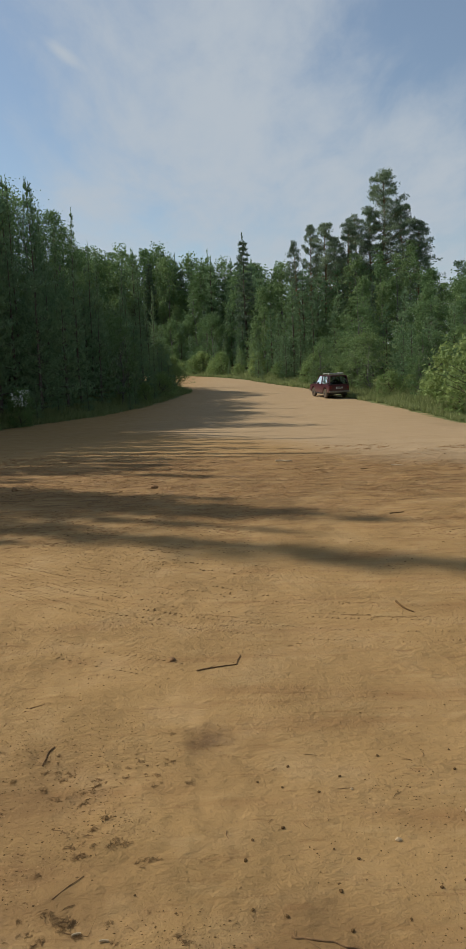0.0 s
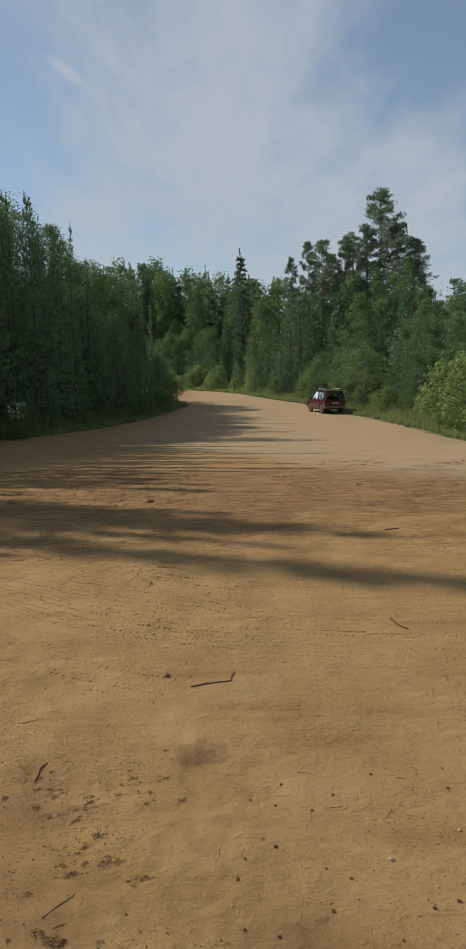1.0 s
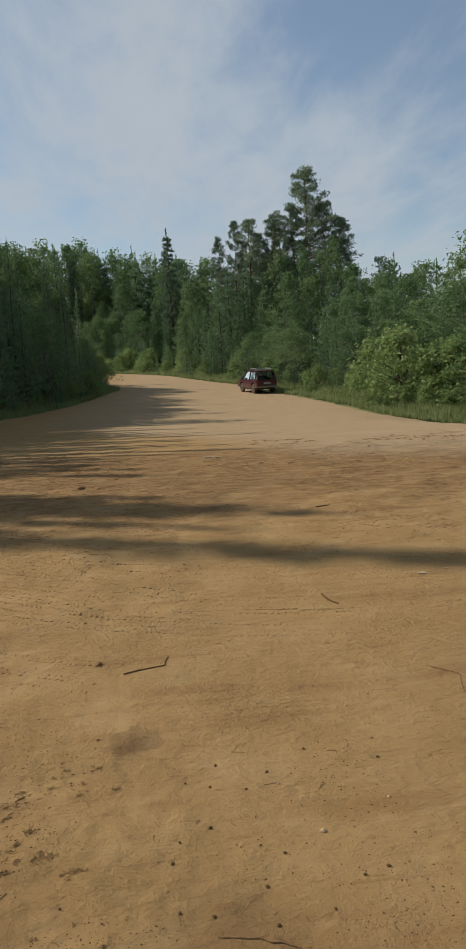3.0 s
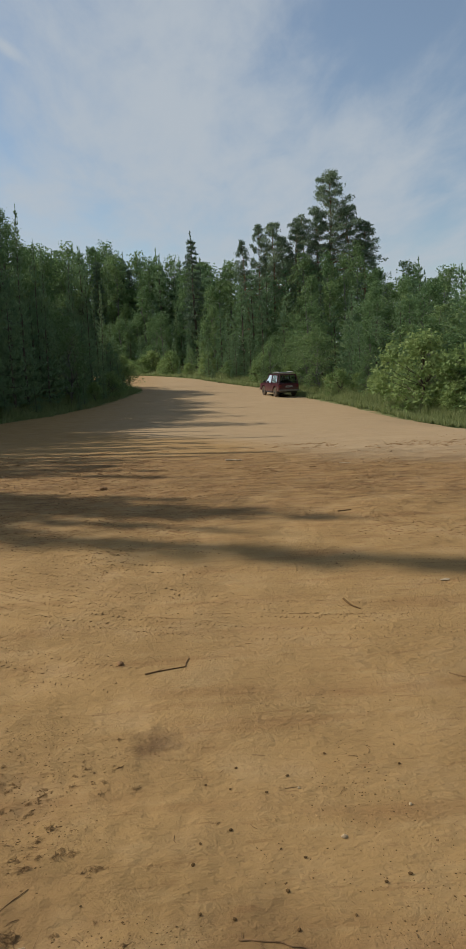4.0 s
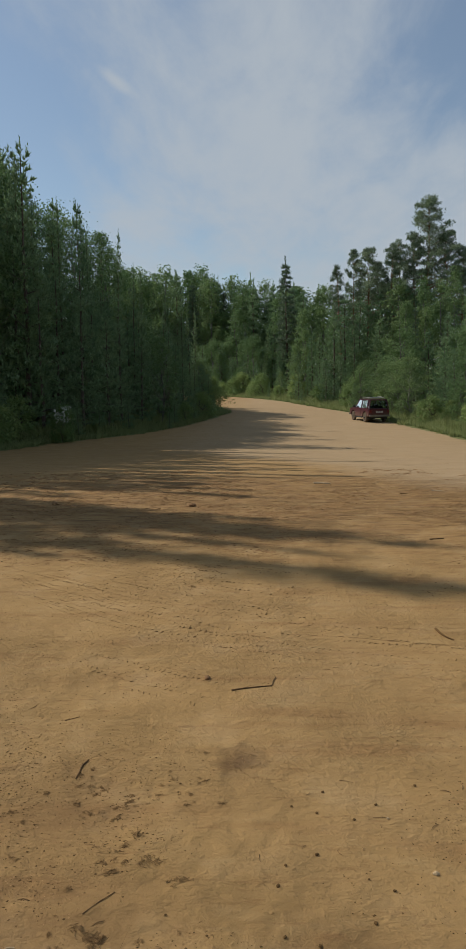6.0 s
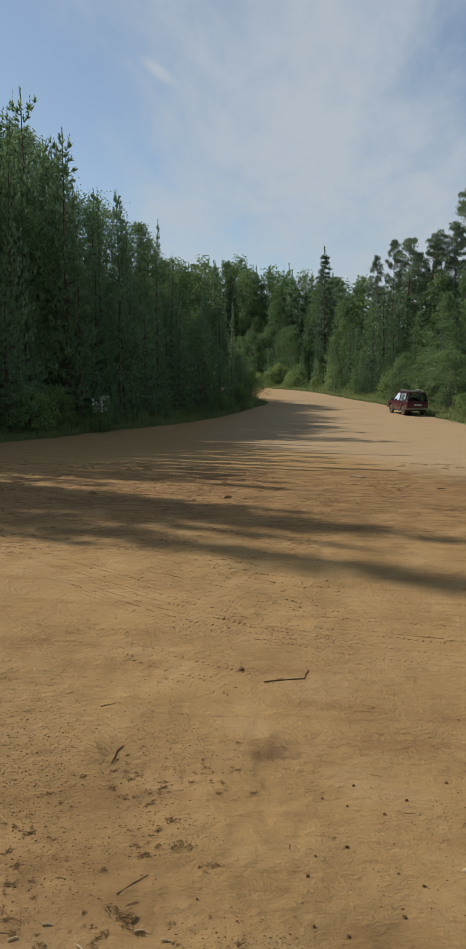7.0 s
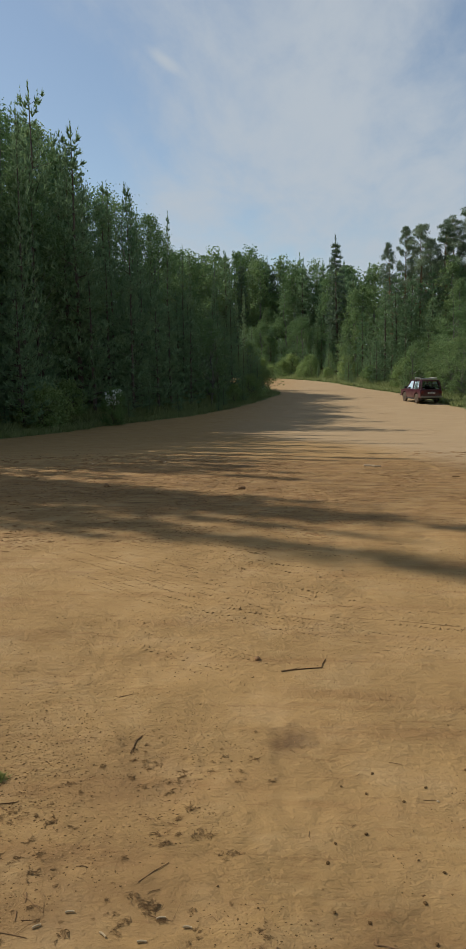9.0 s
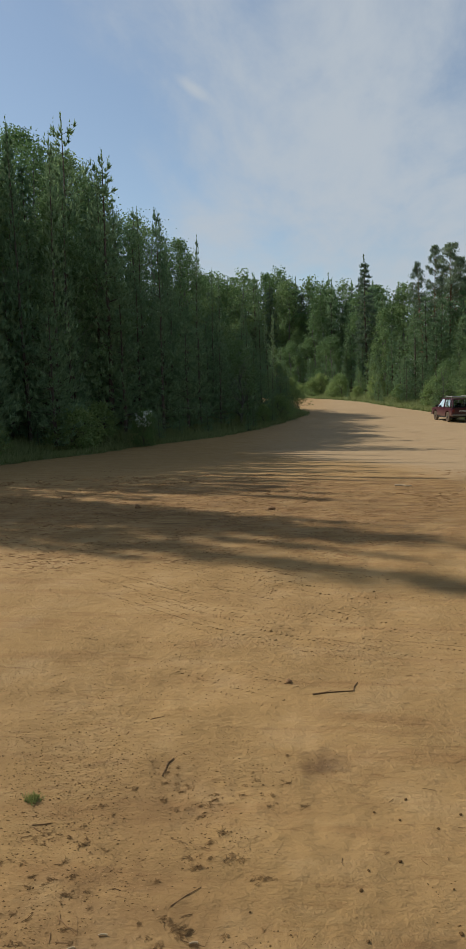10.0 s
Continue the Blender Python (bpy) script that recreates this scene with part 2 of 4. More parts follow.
M_CLOD = plain("soil_clods", (0.31, 0.187, 0.081), 0.95, vary=0.3, scale=60, grain=0.002)
M_RIDGE = plain("red_earth_ridges", (0.27, 0.152, 0.066), 0.95, vary=0.3, scale=20, grain=0.003)
M_STONE = plain("small_stone", (0.22, 0.125, 0.06), 0.9, vary=0.4, scale=40, grain=0.003)
M_DEBRIS = plain("dry_plant_bits", (0.12, 0.067, 0.025), 0.9, vary=0.4, scale=50)
# darker than the sand: shade of the tread dents put into colour
M_TREAD = plain("shaded_tread_soil", (0.245, 0.145, 0.062), 0.95, vary=0.25, scale=40)
M_DRY = plain("trodden_dry_stems", (0.246, 0.148, 0.064), 0.9, vary=0.35, scale=50)
M_STICK = plain("dry_stick", (0.19, 0.11, 0.05), 0.85, vary=0.4, scale=30, grain=0.002)
M_PALEWOOD = plain("bleached_wood", (0.42, 0.32, 0.20), 0.8, vary=0.25, scale=30, grain=0.002)
M_PAPER = plain("weathered_paper", (0.44, 0.325, 0.185), 0.8, vary=0.2, scale=60)


# ---- mesh helpers ----
def part(name, data, mat, parent=None, label=""):
    """Links a bmesh, or (verts, faces), as one mesh object."""
    me = bpy.data.meshes.new(name)
    if isinstance(data, tuple):
        me.from_pydata(data[0], [], data[1])
    else:
        data.to_mesh(me)
        data.free()
    me.materials.append(mat)
    ob = new(name, me)
    ob.parent = parent
    if label:
        tagged(ob, label)
    return ob


def thing(name, label, category, group="", kind=""):
    return tagged(new(name), label, category, group, kind)


def lattice(x, y, seed):
    """Random values of whole-number places, 0 to 1."""
    h = (x.astype(np.int64) * 374761393 + y.astype(np.int64) * 668265263 + seed * 1442695041) & 0xFFFFFFFF
    h = ((h ^ (h >> 13)) * 1274126177) & 0xFFFFFFFF
    return ((h ^ (h >> 16)) & 0xFFFF) / 65535.0


def value_noise(x, y, seed=0):
    xi, yi = np.floor(x), np.floor(y)
    u, v = x - xi, y - yi
    u, v = u * u * (3 - 2 * u), v * v * (3 - 2 * v)
    lo = lattice(xi, yi, seed) * (1 - u) + lattice(xi + 1, yi, seed) * u
    hi = lattice(xi, yi + 1, seed) * (1 - u) + lattice(xi + 1, yi + 1, seed) * u
    return lo * (1 - v) + hi * v - 0.5


# ---- the lie of the land ----
LEFT_X = np.array([-15.0, -11.5, -12.4, -13.6, -11.8, -8.0, -5.5, -3.3, -4.2, -9.6, -20.0, -40.0])
LEFT_Y = np.array([-60.0, 10.0, 20.0, 29.0, 37.5, 43.5, 51.0, 62.0, 68.0, 79.0, 92.0, 105.0])
RIGHT_X = np.array([26.0, 17.5, 14.5, 12.6, 11.7, 10.8, 9.8, 7.2, 4.1, 1.5, -5.4, -18.0, -42.0])
RIGHT_Y = np.array([-60.0, 16.0, 24.0, 28.3, 30.8, 33.3, 43.4, 60.2, 69.2, 78.0, 92.0, 107.0, 122.0])
FALL_Y = np.array([-400.0, 0.0, 12.0, 20.0, 28.0, 35.0, 43.0, 49.0, 65.0, 85.0, 110.0, 400.0])
FALL_Z = np.array([0.0, 0.0, 0.0, -0.30, -0.65, -0.78, -0.52, -0.30, 0.57, 1.70, 2.60, 6.0])


def beyond(x, y):
    """Metres outside the bare ground, on the left and on the right."""
    left = (np.interp(y, LEFT_Y, LEFT_X) - x) * 0.88
    right = (x - np.interp(y, RIGHT_Y, RIGHT_X)) * 0.9
    return left, right


def height(x, y):
    x, y = np.asarray(x, float), np.asarray(y, float)
    z = np.interp(y, FALL_Y, FALL_Z) * 0.5 + (np.interp(y - 2, FALL_Y, FALL_Z) + np.interp(y + 2, FALL_Y, FALL_Z)) * 0.25
    dip = np.clip((x - 8) / 6, 0, 1)
    z = z - 0.75 * dip * dip * (3 - 2 * dip) * np.exp(-((y - 26) / 9) ** 2)
    left, right = beyond(x, y)
    z = z + np.clip(left - 1.0, 0, 22) * 0.20 * (y > -50) + np.clip(right - 1.5, 0, 40) * 0.08
    near = np.clip(1.4 - np.hypot(x, y) / 30, 0, 1) * np.clip(np.hypot(x, y) - 0.6, 0, 1)
    z = z + near * (0.018 * value_noise(x * 1.1, y * 1.1, 1) + 0.012 * value_noise(x * 3.1, y * 3.1, 2))
    churn = np.clip(value_noise(x * 0.8 + 7, y * 0.8, 5) * 3 + np.clip(0.6 - x - y * 0.1, 0, 0.5), 0, 1)
    return z + near * churn * (0.016 * value_noise(x * 9, y * 9, 3) + 0.012 * value_noise(x * 21, y * 21, 4))


def ground_z(x, y):
    return float(height(x, y))


def build_ground():
    front = np.radians(np.linspace(-42, 42, 230))
    rest = np.radians(np.linspace(42, 318, 70))[1:-1]
    ang = np.concatenate([front, rest])
    rad = np.concatenate([[0.25, 0.5, 0.8], np.geomspace(1.1, 130, 310), np.geomspace(150, 4000, 16)])
    A, R = np.meshgrid(ang, rad)
    x, y = (np.sin(A) * R).ravel(), (np.cos(A) * R).ravel()
    z = height(x, y)
    n, m = len(rad), len(ang)
    verts = np.column_stack([x, y, z])
    i = np.arange(n - 1)[:, None] * m
    j = np.arange(m)[None, :]
    k = (j + 1) % m
    quads = np.stack([i + j, i + m + j, i + m + k, i + k], -1).reshape(-1, 4)
    verts = np.vstack([verts, [[0, 0, ground_z(0, 0)]]])
    faces = quads.tolist() + [(int(j0), int((j0 + 1) % m), n * m) for j0 in range(m)]
    ob = part("ground", (verts.tolist(), faces), M_SOIL)
    left, right = beyond(verts[:, 0], verts[:, 1])
    verge = np.clip(np.maximum(left, right) / 1.6 + 0.5, 0, 1)
    wobble = 2.2 * value_noise(verts[:, 0] * 0.3, verts[:, 1] * 0.3, 8)
    driven = np.clip((verts[:, 1] - (19.0 - 2.2 * verts[:, 0]) + 2.5 * wobble) / 7.0, 0, 1)
    driven *= np.clip((verts[:, 0] + 7) / 6, 0, 1)
    for name, values in (("verge", verge), ("driven", driven)):
        at = ob.data.attributes.new(name, "FLOAT", "POINT")
        at.data.foreach_set("value", values.astype(np.float32))
    ob.data.polygons.foreach_set("use_smooth", np.ones(len(ob.data.polygons), bool))
    return tagged(ob, "sandy yellow-brown dirt yard and road with grassy verges", "ground", kind="structure")


build_ground()


# ---- trees ----
def tube(points, radii, sides=6):
    """A tapered tube along points: verts, faces."""
    pts = [Vector(q) for q in points]
    verts, faces = [], []
    for i, (q, r) in enumerate(zip(pts, radii)):
        way = (pts[min(i + 1, len(pts) - 1)] - pts[max(i - 1, 0)]).normalized()
        side = way.cross(Vector((0.31, 0.87, 0.17)) if abs(way.z) > 0.8 else Vector((0, 0, 1))).normalized()
        other = way.cross(side)
        for s in range(sides):
            w = 2 * math.pi * s / sides
            verts.append(tuple(q + (side * math.cos(w) + other * math.sin(w)) * r))
    for i in range(len(pts) - 1):
        for s in range(sides):
            t = (s + 1) % sides
            faces.append((i * sides + s, i * sides + t, (i + 1) * sides + t, (i + 1) * sides + s))
    faces.append(tuple(range(sides))[::-1])
    faces.append(tuple((len(pts) - 1) * sides + s for s in range(sides)))
    return verts, faces


def joined(pieces):
    verts, faces = [], []
    for v, f in pieces:
        k = len(verts)
        verts += list(v)
        faces += [tuple(i + k for i in q) for q in f]
    return verts, faces


def leaves(centres, size, rng, aspect=0.62, droop=0.25):
    """A small pointed leaf at every centre."""
    n = len(centres)
    d = rng.normal(size=(n, 3))
    d[:, 2] -= droop
    d /= np.linalg.norm(d, axis=1)[:, None]
    s = np.cross(d, rng.normal(size=(n, 3)))
    s /= np.linalg.norm(s, axis=1)[:, None]
    ln = size * rng.uniform(0.6, 1.3, n)[:, None]
    q = np.stack([centres + s * ln * aspect * 0.5 - d * ln * 0.4, centres + d * ln * 0.6, centres - s * ln * aspect * 0.5 - d * ln * 0.4], 1)
    return q.reshape(-1, 3).tolist(), np.arange(n * 3).reshape(-1, 3).tolist()


def needles(roots, ways, length, width, rng, per=6, spread=0.75):
    """A brush of narrow blades at every root, along its way."""
    n = len(roots) * per
    c = np.repeat(roots, per, 0)
    d = np.repeat(ways, per, 0) + rng.normal(size=(n, 3)) * spread
    d /= np.linalg.norm(d, axis=1)[:, None]
    s = np.cross(d, rng.normal(size=(n, 3)))
    s /= np.linalg.norm(s, axis=1)[:, None]
    ln = length * rng.uniform(0.6, 1.25, n)[:, None]
    q = np.stack([c - s * width * 0.5, c + s * width * 0.5, c + d * ln], 1)
    return q.reshape(-1, 3).tolist(), np.arange(n * 3).reshape(-1, 3).tolist()


def crooked(rng, base, top, wobble, steps=6):
    base, top = np.array(base, float), np.array(top, float)
    pts = [base + (top - base) * t for t in np.linspace(0, 1, steps)]
    for i in range(1, steps - 1):
        pts[i] += rng.normal(size=3) * wobble * np.array([1, 1, 0.3])
    return pts


def broadleaf(seed, tall, wide, clumps, per, size, leaf_mat, bark_mat, low=0.14, name="birch_tree", tip=0.0, limb=0.5):
    """A birch or aspen: a bent trunk, limbs that carry clumps of leaves, a ragged crown; tip draws the top out to a point."""
    rng = np.random.default_rng(seed)
    root = new(name)
    stem = crooked(rng, (0, 0, -0.3), (rng.normal() * 0.3, rng.normal() * 0.3, tall * 0.96), 0.12, 8)
    wood = [tube(stem, np.linspace(0.012 * tall + 0.02, 0.015, 8), 6)]
    cents = []
    lean = rng.uniform(0, 6.28)
    for _ in range(clumps):
        u = low + (1 - low) * rng.uniform() ** 0.85
        w = rng.uniform(0, 6.28)
        bulge = math.sin(math.pi * min(1, (u - low * 0.6) / (1 - low * 0.6)) ** (0.75 - 0.25 * tip)) ** (0.8 + 0.5 * tip)
        r = wide * (0.10 + bulge) * rng.uniform(0.35, 1.0) ** 0.6 * (1 + 0.28 * math.cos(w * 2 + lean) + 0.22 * math.cos(w * 3 + u * 9))
        centre = np.array([math.cos(w) * r, math.sin(w) * r, u * tall])
        at = np.array(stem[min(7, max(1, int((u - 0.12) * 7)))]) * 1.0
        if rng.uniform() < limb:
            wood.append(tube(crooked(rng, at, centre, 0.08, 3), np.linspace(0.006 * tall * (1.05 - u) + 0.008, 0.006, 3), 3))
        k = int(per * rng.uniform(0.4, 1.5))
        spread = np.array([1, 1, rng.uniform(0.6, 1.3)]) * wide * rng.uniform(0.10, 0.25) * (1 - 0.4 * tip * u)
        cents.append(centre + np.clip(rng.normal(size=(k, 3)), -1.35, 1.35) * spread)
    part("trunk", joined(wood), bark_mat, root)
    part("crown", leaves(np.vstack(cents), size, rng), leaf_mat, root)
    return root


def conifer(seed, tall, wide, whorl, arms, tufts, leaf_mat, ln, width, rise=0.35, power=0.8, per=6, low=0.05, name="young_pine", candle=0.03, limb=1.0):
    """A young pine or spruce: whorls of branches with brushes of needles, upright shoots at the tips and a long leader."""
    rng = np.random.default_rng(seed)
    root = new(name)
    stem = crooked(rng, (0, 0, -0.3), (0, 0, tall * 0.985), 0.03, 6)
    wood = [tube(stem, np.linspace(0.011 * tall + 0.015, 0.010, 6), 5)]
    at, way, shoots = [], [], []
    one_side = rng.uniform(0, 6.28)
    z = tall * low
    while z < tall * 0.95:
        u = z / tall
        ring = wide * max(0.04, (1 - u)) ** power * min(1, 0.55 + u * 3) * rng.uniform(0.78, 1.15)
        n = max(4, int(arms * (0.6 + 0.5 * (1 - u))))
        for w in rng.uniform(0, 6.28) + np.arange(n) * 6.283 / n + rng.normal(size=n) * 0.25:
            reach = ring * rng.uniform(0.5, 1.2) * (1 + 0.18 * math.cos(w - one_side))
            d = np.array([math.cos(w), math.sin(w), 0])
            start = np.array([0, 0, z + rng.normal() * whorl * 0.2])
            tip_rise = rise * reach * (0.5 + u)
            if rng.uniform() < limb:
                wood.append(tube([start, start + d * reach * 0.9 + np.array([0, 0, tip_rise * 0.8])], [0.004 * tall * (1.1 - u) + 0.004, 0.004], 3))
            k = max(5, int(tufts * (0.35 + reach / wide)))
            t = rng.uniform(0.15, 1.0, k) ** 0.75
            side = rng.normal(size=k) * reach * 0.22 * (1.15 - t)
            cross = np.array([-d[1], d[0], 0])
            p = start + d * (reach * t)[:, None] + cross * side[:, None]
            p[:, 2] += tip_rise * t ** 1.5 + rng.normal(size=k) * 0.05 * reach
            at.append(p)
            wv = d * 0.7 + cross * (np.sign(side) * 0.4)[:, None]
            wv[:, 2] += 0.3 + rise * 1.2 + 0.6 * t
            way.append(wv)
            if rise > 0 and rng.uniform() < 0.55:
                shoots.append(p[np.argmax(t)] + np.array([0, 0, 1.0]) * np.linspace(0, candle * tall * (0.4 + 0.6 * u) * rng.uniform(0.6, 1.3), 4)[:, None])
        z += whorl * rng.uniform(0.75, 1.25)
    k = 18
    shoots.append(np.column_stack([rng.normal(size=k) * 0.015, rng.normal(size=k) * 0.015, tall * (0.92 + np.linspace(0, 0.075, k))]))
    part("trunk", joined(wood), M_DARKBARK, root)
    shoots = np.vstack(shoots)
    soft = needles(np.vstack(at), np.vstack(way), ln, width, rng, per, 0.6)
    upright = needles(shoots, np.tile([0, 0, 1.6], (len(shoots), 1)), ln * 0.65, width * 0.75, rng, 2, 0.4)
    part("crown", joined([soft, upright]), leaf_mat, root)
    return root


def old_pine(seed, tall, wide, limbs, bare=0.42):
    """A tall pine: a long bare trunk, crooked limbs in a ragged cone and small tufted pads of needles with sky between them."""
    rng = np.random.default_rng(seed)
    root = new("tall_pine")
    stem = crooked(rng, (0, 0, -0.4), (rng.normal() * 0.4, rng.normal() * 0.4, tall), 0.12, 9)
    wood = [tube(stem, np.linspace(0.014 * tall, 0.03, 9), 8)]
    at, way = [], []
    for i in range(limbs):
        v = ((i + rng.uniform()) / limbs) ** 0.9
        u = bare + (0.985 - bare) * v
        w = i * 2.4 + rng.normal() * 0.5
        reach = wide * (0.12 + 1.05 * min(1, 0.55 + v * 2.4) * (1 - v) ** 0.7) * rng.uniform(0.45, 1.12)
        j = u * 8
        a0 = np.array(stem[int(j)]) * (1 - j % 1) + np.array(stem[min(8, int(j) + 1)]) * (j % 1)
        end = a0 + np.array([math.cos(w) * reach, math.sin(w) * reach, reach * rng.uniform(-0.05, 0.35) + 0.5 * v])
        path = crooked(rng, a0, end, 0.05 * reach + 0.03, 5)
        wood.append(tube(path, np.linspace(0.045 * (1.15 - v) + 0.012, 0.012, 5), 4))
        for step, fill in ((0.4, 0.3), (0.6, 0.6), (0.8, 0.9), (1.0, 1.0)):
            if rng.uniform() > fill:
                continue
            q = np.array(path[2]) * (1 - step) * 1.0 + np.array(path[4]) * step if step > 0.5 else np.array(path[2])
            c = q + rng.normal(size=3) * (0.12 * reach, 0.12 * reach, 0.08 * reach + 0.05)
            k = int(rng.uniform(24, 38))
            size = rng.uniform(0.2, 0.36)
            o = np.clip(rng.normal(size=(k, 3)), -1.5, 1.5) * (size, size, size * 0.42)
            at.append(c + o)
            way.append(o * 1.1 + np.array([0, 0, 0.4]))
    for _ in range(9):
        u = rng.uniform(0.22, bare + 0.08)
        w = rng.uniform(0, 6.28)
        a0 = np.array(stem[int(u * 8)])
        wood.append(tube(crooked(rng, a0, a0 + np.array([math.cos(w), math.sin(w), -0.1]) * rng.uniform(0.6, 1.9), 0.06, 4), np.linspace(0.03, 0.008, 4), 4))
    part("trunk", joined(wood), M_BARK, root)
    part("crown", needles(np.vstack(at), np.vstack(way), 0.25, 0.06, rng, 4, 0.6), M_PINE, root)
    return root


def put(kinds, rng, x, y, tall, label, category, group, stretch=1.0):
    """A copy of one of the models in kinds [(model, its height)], scaled to be that tall."""
    model, own = kinds[int(rng.integers(len(kinds)))]
    s = tall / own
    m = pose(x, y, ground_z(x, y) - 0.02, rng.normal() * 0.8, rng.normal() * 0.8, rng.uniform(0, 360)) @ Matrix.Diagonal((s * stretch, s * stretch, s, 1))
    return tagged(copy_thing(model, m), label, category, group)


BIRCHES = [(broadleaf(11 + i, 9.0, 1.6 + 0.2 * i, 90, 58, 0.17, M_BIRCH, M_BIRCHBARK, 0.10, tip=0.25 * (i % 3)), 9.0) for i in range(4)]
SHRUBS = [(broadleaf(31 + i, 3.0, 1.35, 80, 50, 0.15, M_SHRUB, M_DARKBARK, 0.05, "shrub"), 3.0) for i in range(3)]
YOUNG = [(conifer(51 + i, 8.0, 1.45 + 0.2 * i, 0.46, 8, 10, M_YOUNG, 0.26, 0.065, per=4, power=0.7, limb=0.5), 8.0) for i in range(4)]
BIRCHES_FAR = [(broadleaf(21 + i, 12.0, 1.75 + 0.2 * i, 85, 46, 0.225, M_BIRCH, M_BIRCHBARK, 0.12, tip=0.25 * (i % 3), limb=0.25), 12.0) for i in range(5)]
BIRCHES_TALL = [(broadleaf(151 + i, 14.0, 2.2 + 0.3 * i, 120, 84, 0.16, M_BIRCH, M_BIRCHBARK, 0.12, tip=0.25 * (i % 2), limb=0.3), 14.0) for i in range(3)]
YOUNG_FAR = [(conifer(61 + i, 12.0, 1.75 + 0.15 * i, 0.62, 7, 8, M_YOUNG, 0.40, 0.11, per=4, power=0.65, limb=0.3), 12.0) for i in range(5)]
TALL = [(conifer(121 + i, 14.0, 2.4 + 0.25 * i, 0.60, 8, 11, M_YOUNG, 0.27, 0.085, 0.4, 0.6, 5, 0.04, limb=0.2), 14.0) for i in range(4)]
BIRCHES_BACK = [(broadleaf(171 + i, 12.0, 1.9 + 0.2 * i, 62, 46, 0.225, M_BIRCH, M_BIRCHBARK, 0.32, tip=0.25 * (i % 3), limb=0.15), 12.0) for i in range(4)]
YOUNG_BACK = [(conifer(181 + i, 12.0, 1.8 + 0.15 * i, 0.62, 7, 8, M_YOUNG, 0.40, 0.115, per=4, power=0.65, low=0.3, limb=0.15), 12.0) for i in range(4)]
SPIRES = [(conifer(141 + i, 14.0, 2.1, 0.52, 8, 10, M_YOUNG, 0.26, 0.085, 0.35, 0.95, 4, 0.04, limb=0.2, candle=0.02), 14.0) for i in range(3)]
SPRUCES = [(conifer(71 + i, 13.0, 1.5, 0.50, 8, 9, M_SPRUCE, 0.36, 0.11, -0.2, 0.7, 5, name="spruce_tree", limb=0.4), 13.0) for i in range(3)]
PINES = [(old_pine(91 + i, 18.0, 3.4, 58, 0.36 + 0.04 * i), 18.0) for i in range(4)]

rng = np.random.default_rng(5)
L_YOUNG, L_BIRCH = "young bushy pine with upright pale shoots in a dense wood", "slender leafy green birch in a mixed wood"
SHADE = math.cos(SUN_ELEV) * -math.sin(SUN_AZ) / math.sin(SUN_ELEV)      # metres of shadow along x for a metre of height
L_SPRUCE = "dark narrow spruce standing above a mixed wood"


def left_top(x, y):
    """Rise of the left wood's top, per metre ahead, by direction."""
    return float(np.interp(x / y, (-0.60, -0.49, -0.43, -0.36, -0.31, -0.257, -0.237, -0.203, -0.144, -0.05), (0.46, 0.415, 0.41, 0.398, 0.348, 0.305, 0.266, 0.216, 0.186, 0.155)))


def left_wood():
    """The shaded wood on the bank beside the yard: low at the edge, tall behind."""
    rng = np.random.default_rng(15)
    for row, (off, step) in enumerate(((2.0, 2.2), (3.0, 2.0), (4.6, 2.1), (6.8, 2.2), (10.0, 2.4), (13.5, 3.0), (18.0, 4.0))):
        y = 24.0 + rng.uniform(0, 2)
        while y < 71:
            back = off - (1.0 if row < 2 and y > 46 else 0.0)
            x = float(np.interp(y, LEFT_Y, LEFT_X)) - back / 0.88 + rng.normal() * (0.5 if y < 50 else 0.25)
            line = y + 0.467 * x
            reach = float(np.interp(line, (12.0, 18.0, 30.0, 40.0, 60.0), (-1.5, -0.3, 0.3, 1.0, 2.5))) - rng.uniform(0, 1.6) - (2.6 if row < 4 and y > 34 else 0.0)
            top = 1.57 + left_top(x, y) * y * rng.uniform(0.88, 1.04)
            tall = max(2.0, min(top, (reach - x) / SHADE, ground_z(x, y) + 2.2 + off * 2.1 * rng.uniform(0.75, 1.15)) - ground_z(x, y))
            pick = rng.uniform()
            if row == 0:
                put(SHRUBS if pick < 0.4 else YOUNG, rng, x, y, rng.uniform(1.2, 2.6), "low leafy shrub in the shade of the wood" if pick < 0.4 else "small young pine in the shade of the wood", "shrub" if pick < 0.4 else "pine", "left wood", 1.2)
            elif pick < (0.45 if row > 3 else 0.3 if row == 3 else 0.1):
                put(BIRCHES_TALL if tall > 9 else BIRCHES, rng, x, y, tall, L_BIRCH, "birch", "left wood", 1.15)
            elif row > 4 and pick < 0.55:
                put(SPRUCES, rng, x, y, tall * 1.04, L_SPRUCE, "spruce", "left wood", 1.2)
            else:
                put(SPIRES if tall > 8 and row > 2 and pick > 0.7 and y > 42 else TALL if tall > 8 else YOUNG, rng, x, y, tall, L_YOUNG, "pine", "left wood", 1.15)
            y += step * rng.uniform(0.75, 1.3) * (0.8 if y < 34 else 1.0)


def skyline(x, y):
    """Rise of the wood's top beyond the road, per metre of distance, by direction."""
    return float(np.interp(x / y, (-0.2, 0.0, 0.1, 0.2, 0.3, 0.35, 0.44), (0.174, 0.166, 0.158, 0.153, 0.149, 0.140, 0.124)))


